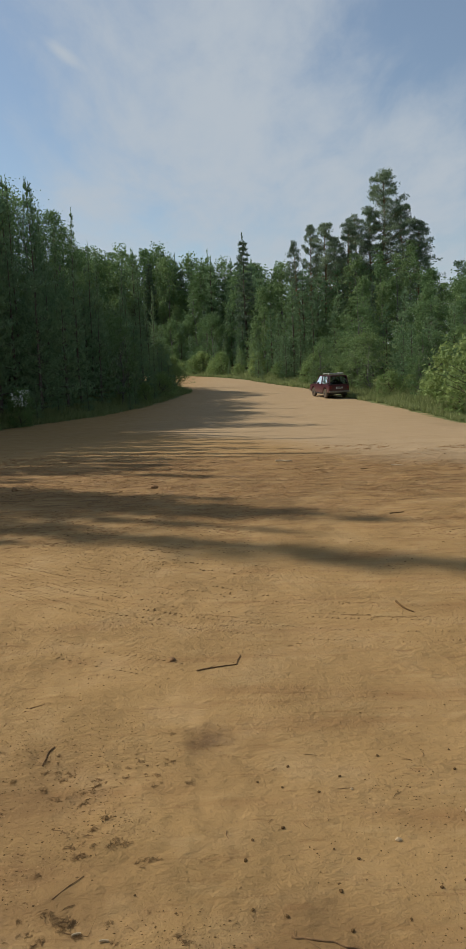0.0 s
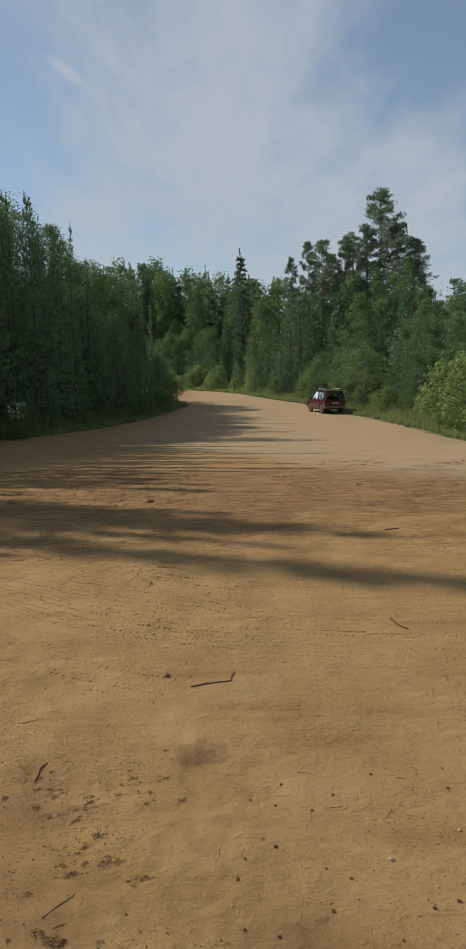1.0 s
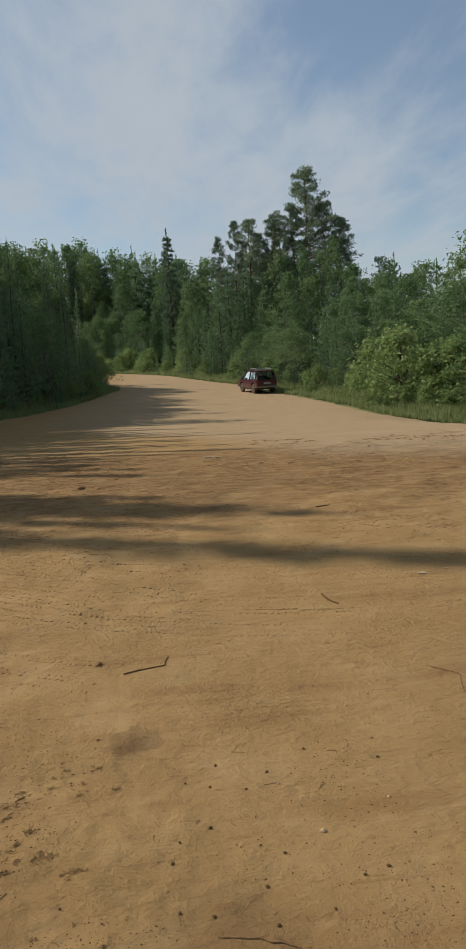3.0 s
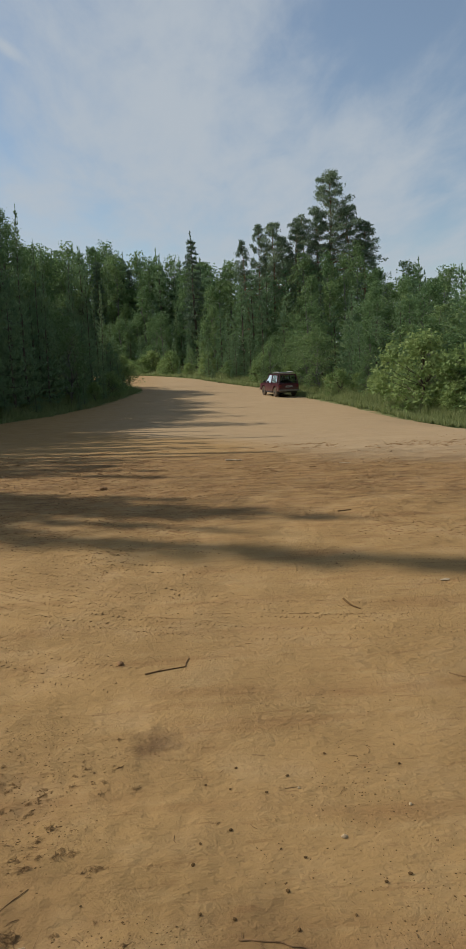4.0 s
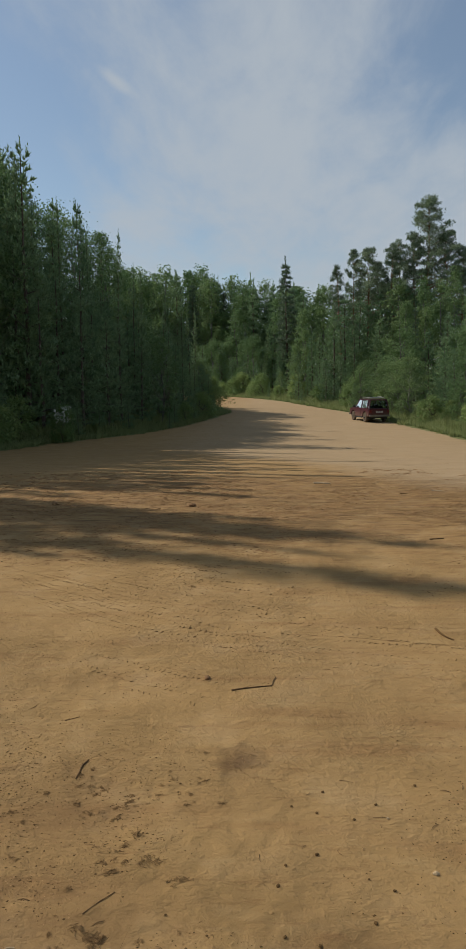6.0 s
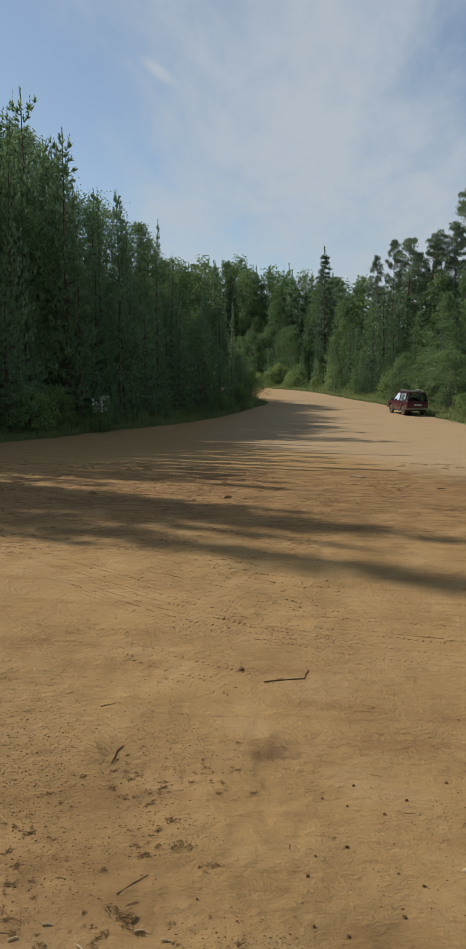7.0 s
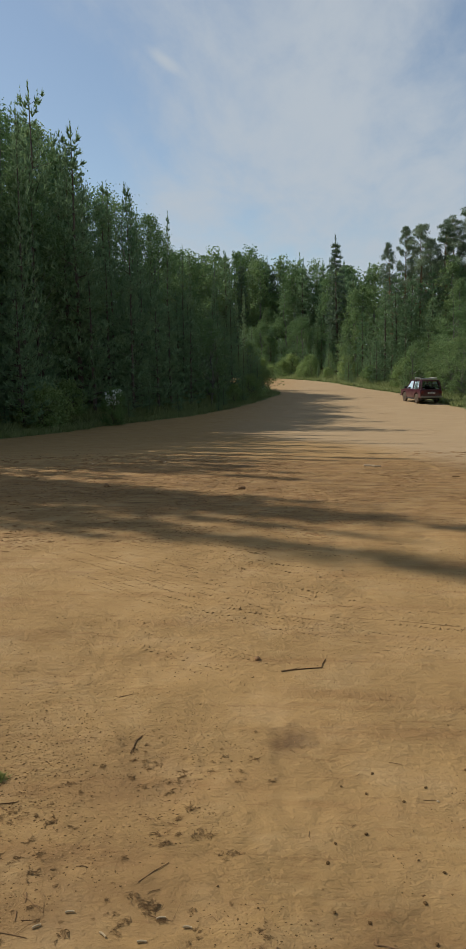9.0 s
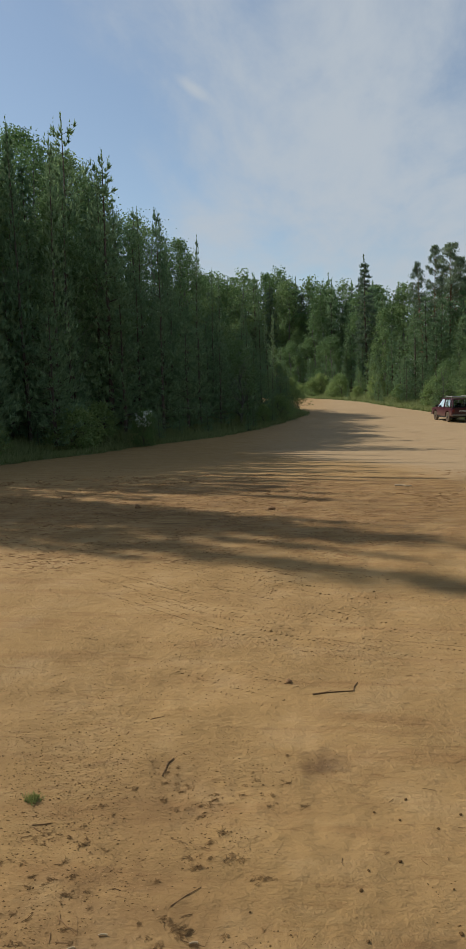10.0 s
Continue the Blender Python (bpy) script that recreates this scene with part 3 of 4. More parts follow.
def right_wood():
    """The sunlit wood beyond the road, from low growth at the verge to tall slender trees."""
    rng = np.random.default_rng(25)
    ys = np.linspace(24, 122, 900)
    xs = np.interp(ys, RIGHT_Y, RIGHT_X)
    run = np.concatenate([[0], np.cumsum(np.hypot(np.diff(xs), np.diff(ys)))])
    rows = ((2.9, 1.9, 1.2, 2.8), (4.4, 1.8, 2.8, 5.0), (6.4, 1.9, 4.6, 7.4), (8.8, 2.0, 6.6, 9.2), (12.0, 2.2, 0, 0), (15.5, 2.3, 0, 0), (20.0, 2.4, 0, 0), (25.0, 2.6, 0, 0), (9.5, 3.0, 2.5, 4.5))
    for row, (off, step, low, high) in enumerate(rows):
        s = rng.uniform(0, 2)
        while s < run[-1]:
            x0, y0 = np.interp(s, run, xs), np.interp(s, run, ys)
            x1, y1 = np.interp(min(s + 1, run[-1]), run, xs), np.interp(min(s + 1, run[-1]), run, ys)
            nx, ny = (y1 - y0), -(x1 - x0)
            ln = math.hypot(nx, ny) + 1e-6
            s += step * rng.uniform(0.7, 1.35) * (1 + 0.006 * max(0, y0 - 40))
            if row == 8 and y0 < 66:
                continue
            off = rows[row][0] * (0.6 if row < 2 and y0 > 52 else 1.0)
            x, y = x0 + nx / ln * off + rng.normal() * 0.7, y0 + ny / ln * off + rng.normal() * 0.7
            tall = rng.uniform(low, high)
            if 3 < row < 8:
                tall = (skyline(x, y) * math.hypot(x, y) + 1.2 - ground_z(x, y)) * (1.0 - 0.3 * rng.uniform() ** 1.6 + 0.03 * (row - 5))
            elif row == 3 and y0 > 62:
                tall *= rng.uniform(0.9, 1.35)
            if row == 7:
                tall *= 0.94
            pick = rng.uniform()
            thin = row > 2 or y0 > 70
            wide = rng.uniform(0.95, 1.35)
            if row == 7:
                wide *= 1.6
            if row == 0 and pick < 0.5:
                put(SHRUBS, rng, x, y, tall, "leafy bright green shrub at the grassy roadside", "shrub", "roadside shrubs", 1.1)
            elif pick < (0.40 if row > 3 else 0.68 if y0 < 62 else 0.45):
                put(BIRCHES_BACK if 4 < row < 8 else BIRCHES_FAR if thin else BIRCHES, rng, x, y, tall, L_BIRCH, "birch", "right wood", wide * (1.0 if row > 2 else 1.15))
            elif pick < 0.90 or row < 3:
                put(YOUNG_BACK if 4 < row < 8 else YOUNG_FAR if thin else YOUNG, rng, x, y, tall, L_YOUNG, "pine", "right wood", wide)
            else:
                put(SPRUCES, rng, x, y, tall * 1.05, L_SPRUCE, "spruce", "right wood", 0.8 * wide)


left_wood()
right_wood()
for x, y, top, w in ((16.5, 75.0, 21.3, 1.0), (18.7, 75.8, 18.3, 1.05), (15.1, 75.4, 18.0, 0.75), (13.7, 76.0, 17.5, 0.75), (12.8, 75.4, 16.9, 0.7), (10.4, 75.0, 16.6, 0.8), (8.9, 76.0, 16.7, 0.5), (7.9, 75.5, 15.0, 0.55), (19.9, 75.2, 16.6, 0.9), (11.6, 77.0, 15.6, 0.7)):
    put(PINES, rng, x, y, top - ground_z(x, y), "tall old pine with a bare reddish trunk and open crown", "pine", "tall pines", w)
for i in range(34):
    x = -24 + i * 0.86 + rng.normal() * 0.3
    y = 112 - 0.30 * x + rng.uniform(-3, 7)
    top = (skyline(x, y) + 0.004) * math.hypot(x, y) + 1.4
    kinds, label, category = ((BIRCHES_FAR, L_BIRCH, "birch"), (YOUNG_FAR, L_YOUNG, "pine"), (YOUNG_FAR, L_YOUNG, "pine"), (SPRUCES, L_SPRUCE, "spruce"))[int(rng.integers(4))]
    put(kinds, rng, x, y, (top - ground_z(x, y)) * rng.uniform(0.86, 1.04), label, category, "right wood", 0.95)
for x, y, tall in ((-6.8, 103.0, 7.0), (-3.0, 102.0, 8.0), (0.5, 101.0, 7.5), (-9.8, 105.5, 7.0), (-5.0, 100.5, 5.0), (-1.0, 99.0, 5.5)):
    put(YOUNG_FAR, rng, x, y, tall, L_YOUNG, "pine", "right wood", 1.2)
for x, y in ((-3.4, 93.4), (-1.4, 90.8), (-6.3, 97.0), (-9.2, 101.0), (-4.8, 95.4), (-7.8, 99.4), (-11.4, 103.4)):
    put(SHRUBS, rng, x, y, rng.uniform(1.4, 2.8), "leafy bright green shrub at the grassy roadside", "shrub", "roadside shrubs", 1.2)
put(SPRUCES, rng, 2.55, 95, 17.4, "dark pointed spruce standing above the far wood", "spruce", "right wood", 1.15)
for x, y, top, w in ((-16.6, 41.4, 19.0, 1.0), (-17.6, 42.4, 17.4, 0.8), (-14.1, 41.3, 16.6, 0.95), (-14.9, 42.6, 16.3, 0.6), (-11.8, 45.6, 14.2, 0.6), (-19.4, 40.0, 16.2, 0.8)):
    put(TALL, rng, x, y, top - ground_z(x, y), "tall pointed young pine standing above the bank", "pine", "left wood", w)
# pointed trees along the wood's edge, by the line of their shadow and the place where its tip falls on the yard
# unseen trees, added for the near bands of shade they cast
NEAR_BANDS = ((-20.0, 6.55, 6.8, 0.40), (-21.5, 7.05, 4.2, 0.38), (-19.0, 6.35, 1.6, 0.34), (-18.5, 7.35, 1.4, 0.36), (-13.2, 8.25, 2.2, 0.7), (-15.0, 8.8, -0.4, 0.8), (-14.0, 8.5, 0.8, 0.6), (-14.4, 7.75, 0.9, 0.75), (-16.2, 7.9, -0.5, 0.9), (-16.8, 8.5, 0.3, 0.8), (-15.5, 10.3, -2.8, 0.6), (-17.2, 7.25, 0.0, 0.62), (-17.6, 8.3, 1.3, 0.75), (-18.8, 7.85, 0.7, 0.75), (-19.2, 9.1, -1.2, 0.8), (-18.6, 6.85, -0.9, 0.7), (-16.0, 5.55, -1.5, 0.5), (-17.0, 10.8, -2.4, 0.7), (-16.5, 9.9, -3.0, 0.8))
# further along: the lines of shadow and where their tips fall, with the trees set back from the wood's edge
TIPS = ((11.3, 0.6), (12.0, -0.2), (12.9, -0.9), (13.8, 0.0), (14.9, 0.9), (16.0, 2.5), (17.35, 1.8), (18.6, 1.0), (19.8, 1.6), (21.2, 1.5), (22.9, 3.1), (23.9, 0.9), (25.0, 1.6), (26.8, 0.9), (28.9, 1.5), (30.8, -0.2),
        (32.6, 0.4), (34.6, -0.3), (36.6, -0.3), (38.0, 0.7), (39.3, 2.1), (41.9, 2.8), (43.6, 1.8), (45.5, 4.0), (48.0, 2.4), (51.0, 2.8), (53.0, 1.6), (55.1, 2.2), (57.2, 3.2), (59.3, 5.2), (62.0, 3.4), (66.5, 4.0))
SPREAD = [(float(np.interp(line, (11, 17.6, 18, 25.5, 26, 34, 46, 52, 66.5), (-13.2, -13.8, -17.6, -18.6, -15.4, -15.2, -10.6, -8.7, -6.4))) - 0.8 * (k % 3 == 1), line, tip, 0.6 if line < 26 else 0.5) for k, (line, tip) in enumerate(TIPS)]
# more trees, mostly out of view, added to close gaps in the yard's shade
FILL = [(-17.4 - 0.9 * (line > 20) - 0.8 * (k % 2), line, -1.7 + 1.5 * ((k * 7) % 5) / 4, 0.95) for k, line in enumerate(np.arange(11.2, 30.0, 0.8))]
for x, line, tip, w in (*NEAR_BANDS, *SPREAD, *FILL):
    y = line - 0.467 * x
    top = (tip - x) / SHADE
    if x / y > -0.53:
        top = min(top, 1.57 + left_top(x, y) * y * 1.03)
    put(SPIRES, rng, x, y, top - ground_z(x, y), L_YOUNG, "pine", "left wood", w * 1.15)
for x, y, tall in ((6.6, 72.5, 9.6), (7.8, 73.2, 10.6), (9.0, 72.4, 10.2), (10.0, 73.0, 9.8), (11.2, 72.6, 10.8), (12.4, 73.2, 10.2), (8.4, 70.6, 8.0), (10.6, 70.4, 8.4), (13.4, 72.4, 11.0)):
    put(YOUNG_FAR, rng, x, y, tall, L_YOUNG, "pine", "right wood", 1.15)
for x, y, tall, w in ((12.2, 66.0, 9.0, 0.85), (14.4, 69.0, 11.2, 0.8), (16.2, 68.0, 10.6, 0.85), (18.0, 71.0, 11.8, 0.8)):
    put(BIRCHES_FAR, rng, x, y, tall, L_BIRCH, "birch", "right wood", w)
put(SHRUBS, rng, 12.7, 37.0, 4.0, "large round bright green shrub at the roadside", "shrub", "roadside shrubs", 1.15)
put(SHRUBS, rng, 14.6, 34.0, 3.4, "large round bright green shrub at the roadside", "shrub", "roadside shrubs", 1.15)
white_bush = put(SHRUBS, rng, -11.2, 38.2, 2.0, "small shrub with pale blossom at the wood's edge", "shrub", "left wood", 0.8)
r0 = np.random.default_rng(41)
part("blossom", leaves(np.array([0.0, 0.0, 2.35]) + np.clip(r0.normal(size=(190, 3)), -1.5, 1.5) * (0.5, 0.5, 0.4), 0.25, r0), M_BLOSSOM, white_bush, "pale blossom")
for kinds in (BIRCHES, SHRUBS, YOUNG, SPRUCES, PINES, BIRCHES_FAR, BIRCHES_TALL, BIRCHES_BACK, YOUNG_BACK, YOUNG_FAR, TALL, SPIRES):
    for model, own in kinds:
        for o in (*model.children_recursive, model):
            bpy.data.objects.remove(o)


# ---- grass of the verges ----
def verge_grass(name, label, edge_y, edge_x, side, y0, y1, count, wide, tall, seed):
    r = np.random.default_rng(seed)
    y = r.uniform(y0, y1, count)
    off = wide * r.uniform(0, 1, count) ** 1.2 + 0.35 * value_noise(y * 1.3, y * 0, seed) * 2
    x = np.interp(y, edge_y, edge_x) + side * (off + 0.15)
    keep = value_noise(x * 0.7, y * 0.7, seed + 1) > -0.32
    x, y, off = x[keep], y[keep], off[keep]
    roots = np.column_stack([x, y, height(x, y) - 0.02])
    ways = np.tile([0.05, 0.0, 1.0], (len(x), 1))
    v, f = [], []
    for low, high, ln in ((-9, 0.35 * wide, tall * 0.55), (0.35 * wide, 99, tall)):
        pick = (off >= low) & (off < high)
        q = needles(roots[pick], ways[pick], ln, 0.045, r, 5, 0.33)
        k = len(v)
        v += q[0]
        f += [tuple(i + k for i in t) for t in q[1]]
    return tagged(part(name, (v, f), M_GRASS), label, "grass", kind="stuff")


verge_grass("verge_grass", "tall sunlit green grass along the road edge", RIGHT_Y, RIGHT_X, 1, 24, 112, 14000, 3.6, 0.62, 201)
verge_grass("bank_grass", "shaded green grass and weeds under the wood", LEFT_Y, LEFT_X, -1, 14, 68, 10000, 4.5, 0.55, 202)


# ---- the car ----
def slab(loop, depth_way):
    """A closed loop of points, given thickness along depth_way: verts, faces."""
    n = len(loop)
    v = [tuple(q) for q in loop] + [tuple(Vector(q) + Vector(depth_way)) for q in loop]
    f = [tuple(range(n))[::-1], tuple(range(n, 2 * n))] + [(i, (i + 1) % n, n + (i + 1) % n, n + i) for i in range(n)]
    return v, f


def rounded(data, width=0.03, segments=2):
    """A bmesh of (verts, faces) with bevelled sharp edges."""
    bm = bmesh.new()
    vs = [bm.verts.new(q) for q in data[0]]
    for f in data[1]:
        bm.faces.new([vs[i] for i in f])
    bmesh.ops.recalc_face_normals(bm, faces=bm.faces)
    sharp = [e for e in bm.edges if len(e.link_faces) == 2 and e.calc_face_angle() > 0.45]
    bmesh.ops.bevel(bm, geom=sharp, offset=width, segments=segments, affect="EDGES", clamp_overlap=True)
    return bm


def block(x0, x1, y0, y1, z0, z1):
    return slab([(x0, y0, z0), (x1, y0, z0), (x1, y1, z0), (x0, y1, z0)], (0, 0, z1 - z0))


def turned(profile, sides, axis_x):
    """A ring turned about the x axis from (x, radius) pairs."""
    v, f = [], []
    for x, r in profile:
        for s in range(sides):
            w = 2 * math.pi * s / sides
            v.append((axis_x + x, r * math.cos(w), r * math.sin(w)))
    k = len(profile)
    for i in range(k - 1):
        for s in range(sides):
            t = (s + 1) % sides
            f.append((i * sides + s, i * sides + t, (i + 1) * sides + t, (i + 1) * sides + s))
    f.append(tuple(range(sides)))
    f.append(tuple((k - 1) * sides + s for s in range(sides))[::-1])
    return v, f


M_PAINT, a, p = material("dusty_maroon_paint", 0.42)
n = noise_at(a, 3.0)
zc = a("ShaderNodeSeparateXYZ", {"Vector": a("ShaderNodeTexCoord").outputs["Object"]}).outputs["Z"]
low_dust = a("ShaderNodeMapRange", {"Value": zc, "From Min": 0.85, "From Max": 0.35, "To Min": 0.03, "To Max": 0.8}).outputs[0]
dusty = a("ShaderNodeMath", {0: low_dust, 1: n}, operation="MULTIPLY").outputs[0]
wire(M_PAINT, p, "Base Color", mixed(a, dusty, (0.06, 0.008, 0.022, 1), (0.26, 0.17, 0.10, 1)))
wire(M_PAINT, p, "Roughness", a("ShaderNodeMapRange", {"Value": dusty, "To Min": 0.3, "To Max": 0.9}).outputs[0])
M_TYRE = plain("dusty_rubber", (0.11, 0.085, 0.06), 0.9, vary=0.35, scale=14)
M_RIM = plain("dusty_steel_rim", (0.38, 0.31, 0.23), 0.6, 0.3)
M_TRIM = plain("black_plastic", (0.03, 0.028, 0.026), 0.6)
M_BUMPER = plain("dusty_bright_bumper", (0.24, 0.22, 0.20), 0.45, 0.5)
M_LAMP = plain("red_lamp_glass", (0.14, 0.012, 0.012), 0.3)
M_PLATE = plain("white_plate", (0.62, 0.62, 0.60), 0.5)
M_RACK = plain("pale_rack_metal", (0.42, 0.40, 0.36), 0.45, 0.5)
M_SEAT = plain("dark_seat_cloth", (0.04, 0.037, 0.035), 0.95)
M_GLASS, a, p = material("car_glass", 0.05)
p.inputs["Base Color"].default_value, p.inputs["Transmission Weight"].default_value, p.inputs["IOR"].default_value = (0.45, 0.5, 0.48, 1), 1.0, 1.25


def build_car():
    car = thing("offroad_car", "dusty maroon two-door off-road car with roof rack on the dirt road", "car")
    arch = lambda c: [(c + 0.40 * math.cos(w), 0.36 + 0.40 * math.sin(w)) for w in np.linspace(math.pi, 0, 9)]
    side = [(-1.82, 0.44)] + arch(-1.08) + [(-0.6, 0.34), (0.65, 0.34)] + arch(1.12) + [(1.80, 0.46), (1.84, 0.60), (1.80, 0.90), (0.80, 0.99), (-1.78, 0.99), (-1.86, 0.80), (-1.84, 0.55)]
    side[2] = (side[2][0], 0.42)
    body = part("body", rounded(slab([(-0.79, y, z) for y, z in side], (1.58, 0, 0)), 0.045), M_PAINT, car)
    # cabin: base and top corners, mirrored
    base = {"a": (0.74, 0.80), "b": (0.74, -0.35), "c": (0.74, -1.45), "d": (0.73, -1.80)}
    top = {"a": (0.64, 0.22), "b": (0.65, -0.42), "c": (0.64, -1.42), "d": (0.62, -1.66)}
    for s in (-1, 1):
        for k, w in (("a", 0.05), ("b", 0.05), ("c", 0.07), ("d", 0.055)):
            (bx, by), (tx, ty) = base[k], top[k]
            part("pillar", rounded(joined([slab([(s * bx - 0.03, by - w, 0.97), (s * bx + 0.03, by - w, 0.97), (s * bx + 0.03, by + w, 0.97), (s * bx - 0.03, by + w, 0.97)], (s * (tx - bx), ty - by, 0.60))]), 0.015, 1), M_PAINT, car)
        for front, rear in (("a", "b"), ("b", "c"), ("c", "d")):
            q = [(s * base[front][0], base[front][1] - 0.05, 1.0), (s * base[rear][0], base[rear][1] + 0.05, 1.0), (s * top[rear][0], top[rear][1] + 0.05, 1.54), (s * top[front][0], top[front][1] - 0.05, 1.54)]
            part("side_window", slab(q, (-s * 0.006, 0, 0)), M_GLASS, car)
        door = part("door", rounded(slab([(s * 0.79, -0.36, 0.42), (s * 0.79, 0.74, 0.42), (s * 0.79, 0.76, 0.97), (s * 0.79, -0.36, 0.97)], (s * 0.012, 0, 0)), 0.006, 1), M_PAINT, car)
        part("handle", rounded(block(s * 0.80 - 0.015, s * 0.80 + 0.025, -0.28, -0.14, 0.84, 0.87), 0.005, 1), M_TRIM, door, "black door handle")
        part("mirror", rounded(block(s * 0.88 - 0.09, s * 0.88 + 0.09, 0.62, 0.70, 1.00, 1.14), 0.02), M_TRIM, car, "black door mirror")
        part("tail_lamp", rounded(block(s * 0.66 - 0.09, s * 0.66 + 0.09, -1.89, -1.84, 0.70, 0.88), 0.01, 1), M_LAMP, car, "red tail lamp")
        part("mudflap", rounded(block(s * 0.66 - 0.11, s * 0.66 + 0.11, -1.50, -1.48, 0.20, 0.45), 0.004, 1), M_TRIM, car)
        part("sill", rounded(block(s * 0.77 - 0.04, s * 0.77 + 0.04, -0.62, 0.68, 0.28, 0.36), 0.02), M_TRIM, car, "black sill under the door")
        part("headlamp", turned([(0.0, 0.09), (0.03, 0.085), (0.045, 0.05)], 14, 0.0), M_PLATE, car, "round headlamp").matrix_basis = pose(s * 0.58, 1.83, 0.74, 0, 0, 90)
    part("roof", rounded(slab([(-0.66, 0.26, 1.55), (0.66, 0.26, 1.55), (0.66, -1.70, 1.55), (-0.66, -1.70, 1.55)], (0, 0, 0.075)), 0.03), M_PAINT, car)
    part("windscreen", slab([(-0.68, 0.79, 1.0), (0.68, 0.79, 1.0), (0.58, 0.24, 1.55), (-0.58, 0.24, 1.55)], (0, 0.008, 0.006)), M_GLASS, car)
    gate = part("tailgate", rounded(slab([(-0.68, -1.845, 0.52), (0.68, -1.845, 0.52), (0.69, -1.865, 0.985), (-0.69, -1.865, 0.985)], (0, -0.02, 0)), 0.01, 1), M_PAINT, car)
    part("rear_window", slab([(-0.62, -1.80, 1.04), (0.62, -1.80, 1.04), (0.55, -1.675, 1.50), (-0.55, -1.675, 1.50)], (0, -0.008, 0)), M_GLASS, gate)
    plate = part("number_plate", rounded(block(-0.26, 0.26, -1.895, -1.885, 0.70, 0.81), 0.003, 1), M_PLATE, gate, "white number plate with plain bars")
    part("bar", block(-0.22, 0.12, -1.899, -1.896, 0.73, 0.78), M_TRIM, plate)
    part("bar", block(0.15, 0.23, -1.899, -1.896, 0.73, 0.78), M_TRIM, plate)
    part("rear_bumper", rounded(block(-0.80, 0.80, -1.98, -1.86, 0.42, 0.54), 0.03), M_BUMPER, car, "dusty bright metal bumper")
    part("front_bumper", rounded(block(-0.80, 0.80, 1.84, 1.95, 0.42, 0.54), 0.03), M_BUMPER, car)
    part("floor_pan", rounded(block(-0.60, 0.60, -1.75, 1.70, 0.30, 0.42), 0.03, 1), M_TRIM, car)
    part("axle", tube([(-0.7, -1.08, 0.34), (-0.1, -1.08, 0.34), (0.0, -1.08, 0.34), (0.1, -1.08, 0.34), (0.7, -1.08, 0.34)], [0.05, 0.05, 0.13, 0.05, 0.05], 8), M_TRIM, car)
    part("exhaust", tube([(0.35, -1.3, 0.33), (0.35, -1.92, 0.31)], [0.035, 0.03], 8), M_TRIM, car)
    part("dashboard", rounded(block(-0.66, 0.66, 0.42, 0.72, 0.92, 1.06), 0.04), M_SEAT, car)
    for s in (-1, 1):
        part("seat", rounded(joined([block(s * 0.34 - 0.22, s * 0.34 + 0.22, -0.45, -0.32, 0.6, 1.24)]), 0.05), M_SEAT, car)
    part("rear_seat", rounded(block(-0.56, 0.56, -1.32, -1.2, 0.6, 1.12), 0.05), M_SEAT, car)
    rack = part("roof_rack", joined([tube([(-0.56, y, 1.72), (0.56, y, 1.72)], [0.018, 0.018], 6) for y in (-1.35, -1.0, -0.65, -0.3)]), M_RACK, car, "pale metal roof rack")
    for s in (-1, 1):
        part("rail", tube([(s * 0.56, -1.4, 1.76), (s * 0.56, -0.25, 1.76)], [0.02, 0.02], 6), M_RACK, rack)
        for y in (-1.3, -0.35):
            part("foot", tube([(s * 0.6, y, 1.60), (s * 0.56, y, 1.77)], [0.02, 0.02], 5), M_RACK, rack)
    for y in (-1.08, 1.12):
        for s in (-1, 1):
            wheel = part("wheel", turned([(-0.06, 0.10), (-0.03, 0.2), (0.03, 0.2), (0.06, 0.10)], 16, 0), M_RIM, car)
            wheel.matrix_basis = pose(s * 0.70, y, 0.345)
            part("tyre", turned([(-0.085, 0.21), (-0.09, 0.29), (-0.07, 0.335), (0, 0.345), (0.07, 0.335), (0.09, 0.29), (0.085, 0.21), (0.0, 0.20)], 24, 0), M_TYRE, wheel, "dusty black tyre")
            part("hub", turned([(0.0, 0.07), (0.05, 0.06), (0.07, 0.03)] if s > 0 else [(0.0, 0.07), (-0.05, 0.06), (-0.07, 0.03)], 12, s * 0.06), M_TRIM, wheel, "dark hub cap")
    x, y = 7.35, 52.6
    car.matrix_basis = pose(x, y, ground_z(x, y) - 0.01, 2.0, 0, 15)
    return car


build_car()


# ---- litter on the yard ----
def lay(ob, x, y, turn=0.0, lift=0.0):
    ob.matrix_basis = pose(x, y, ground_z(x, y) + lift, 0, 0, turn)
    return ob


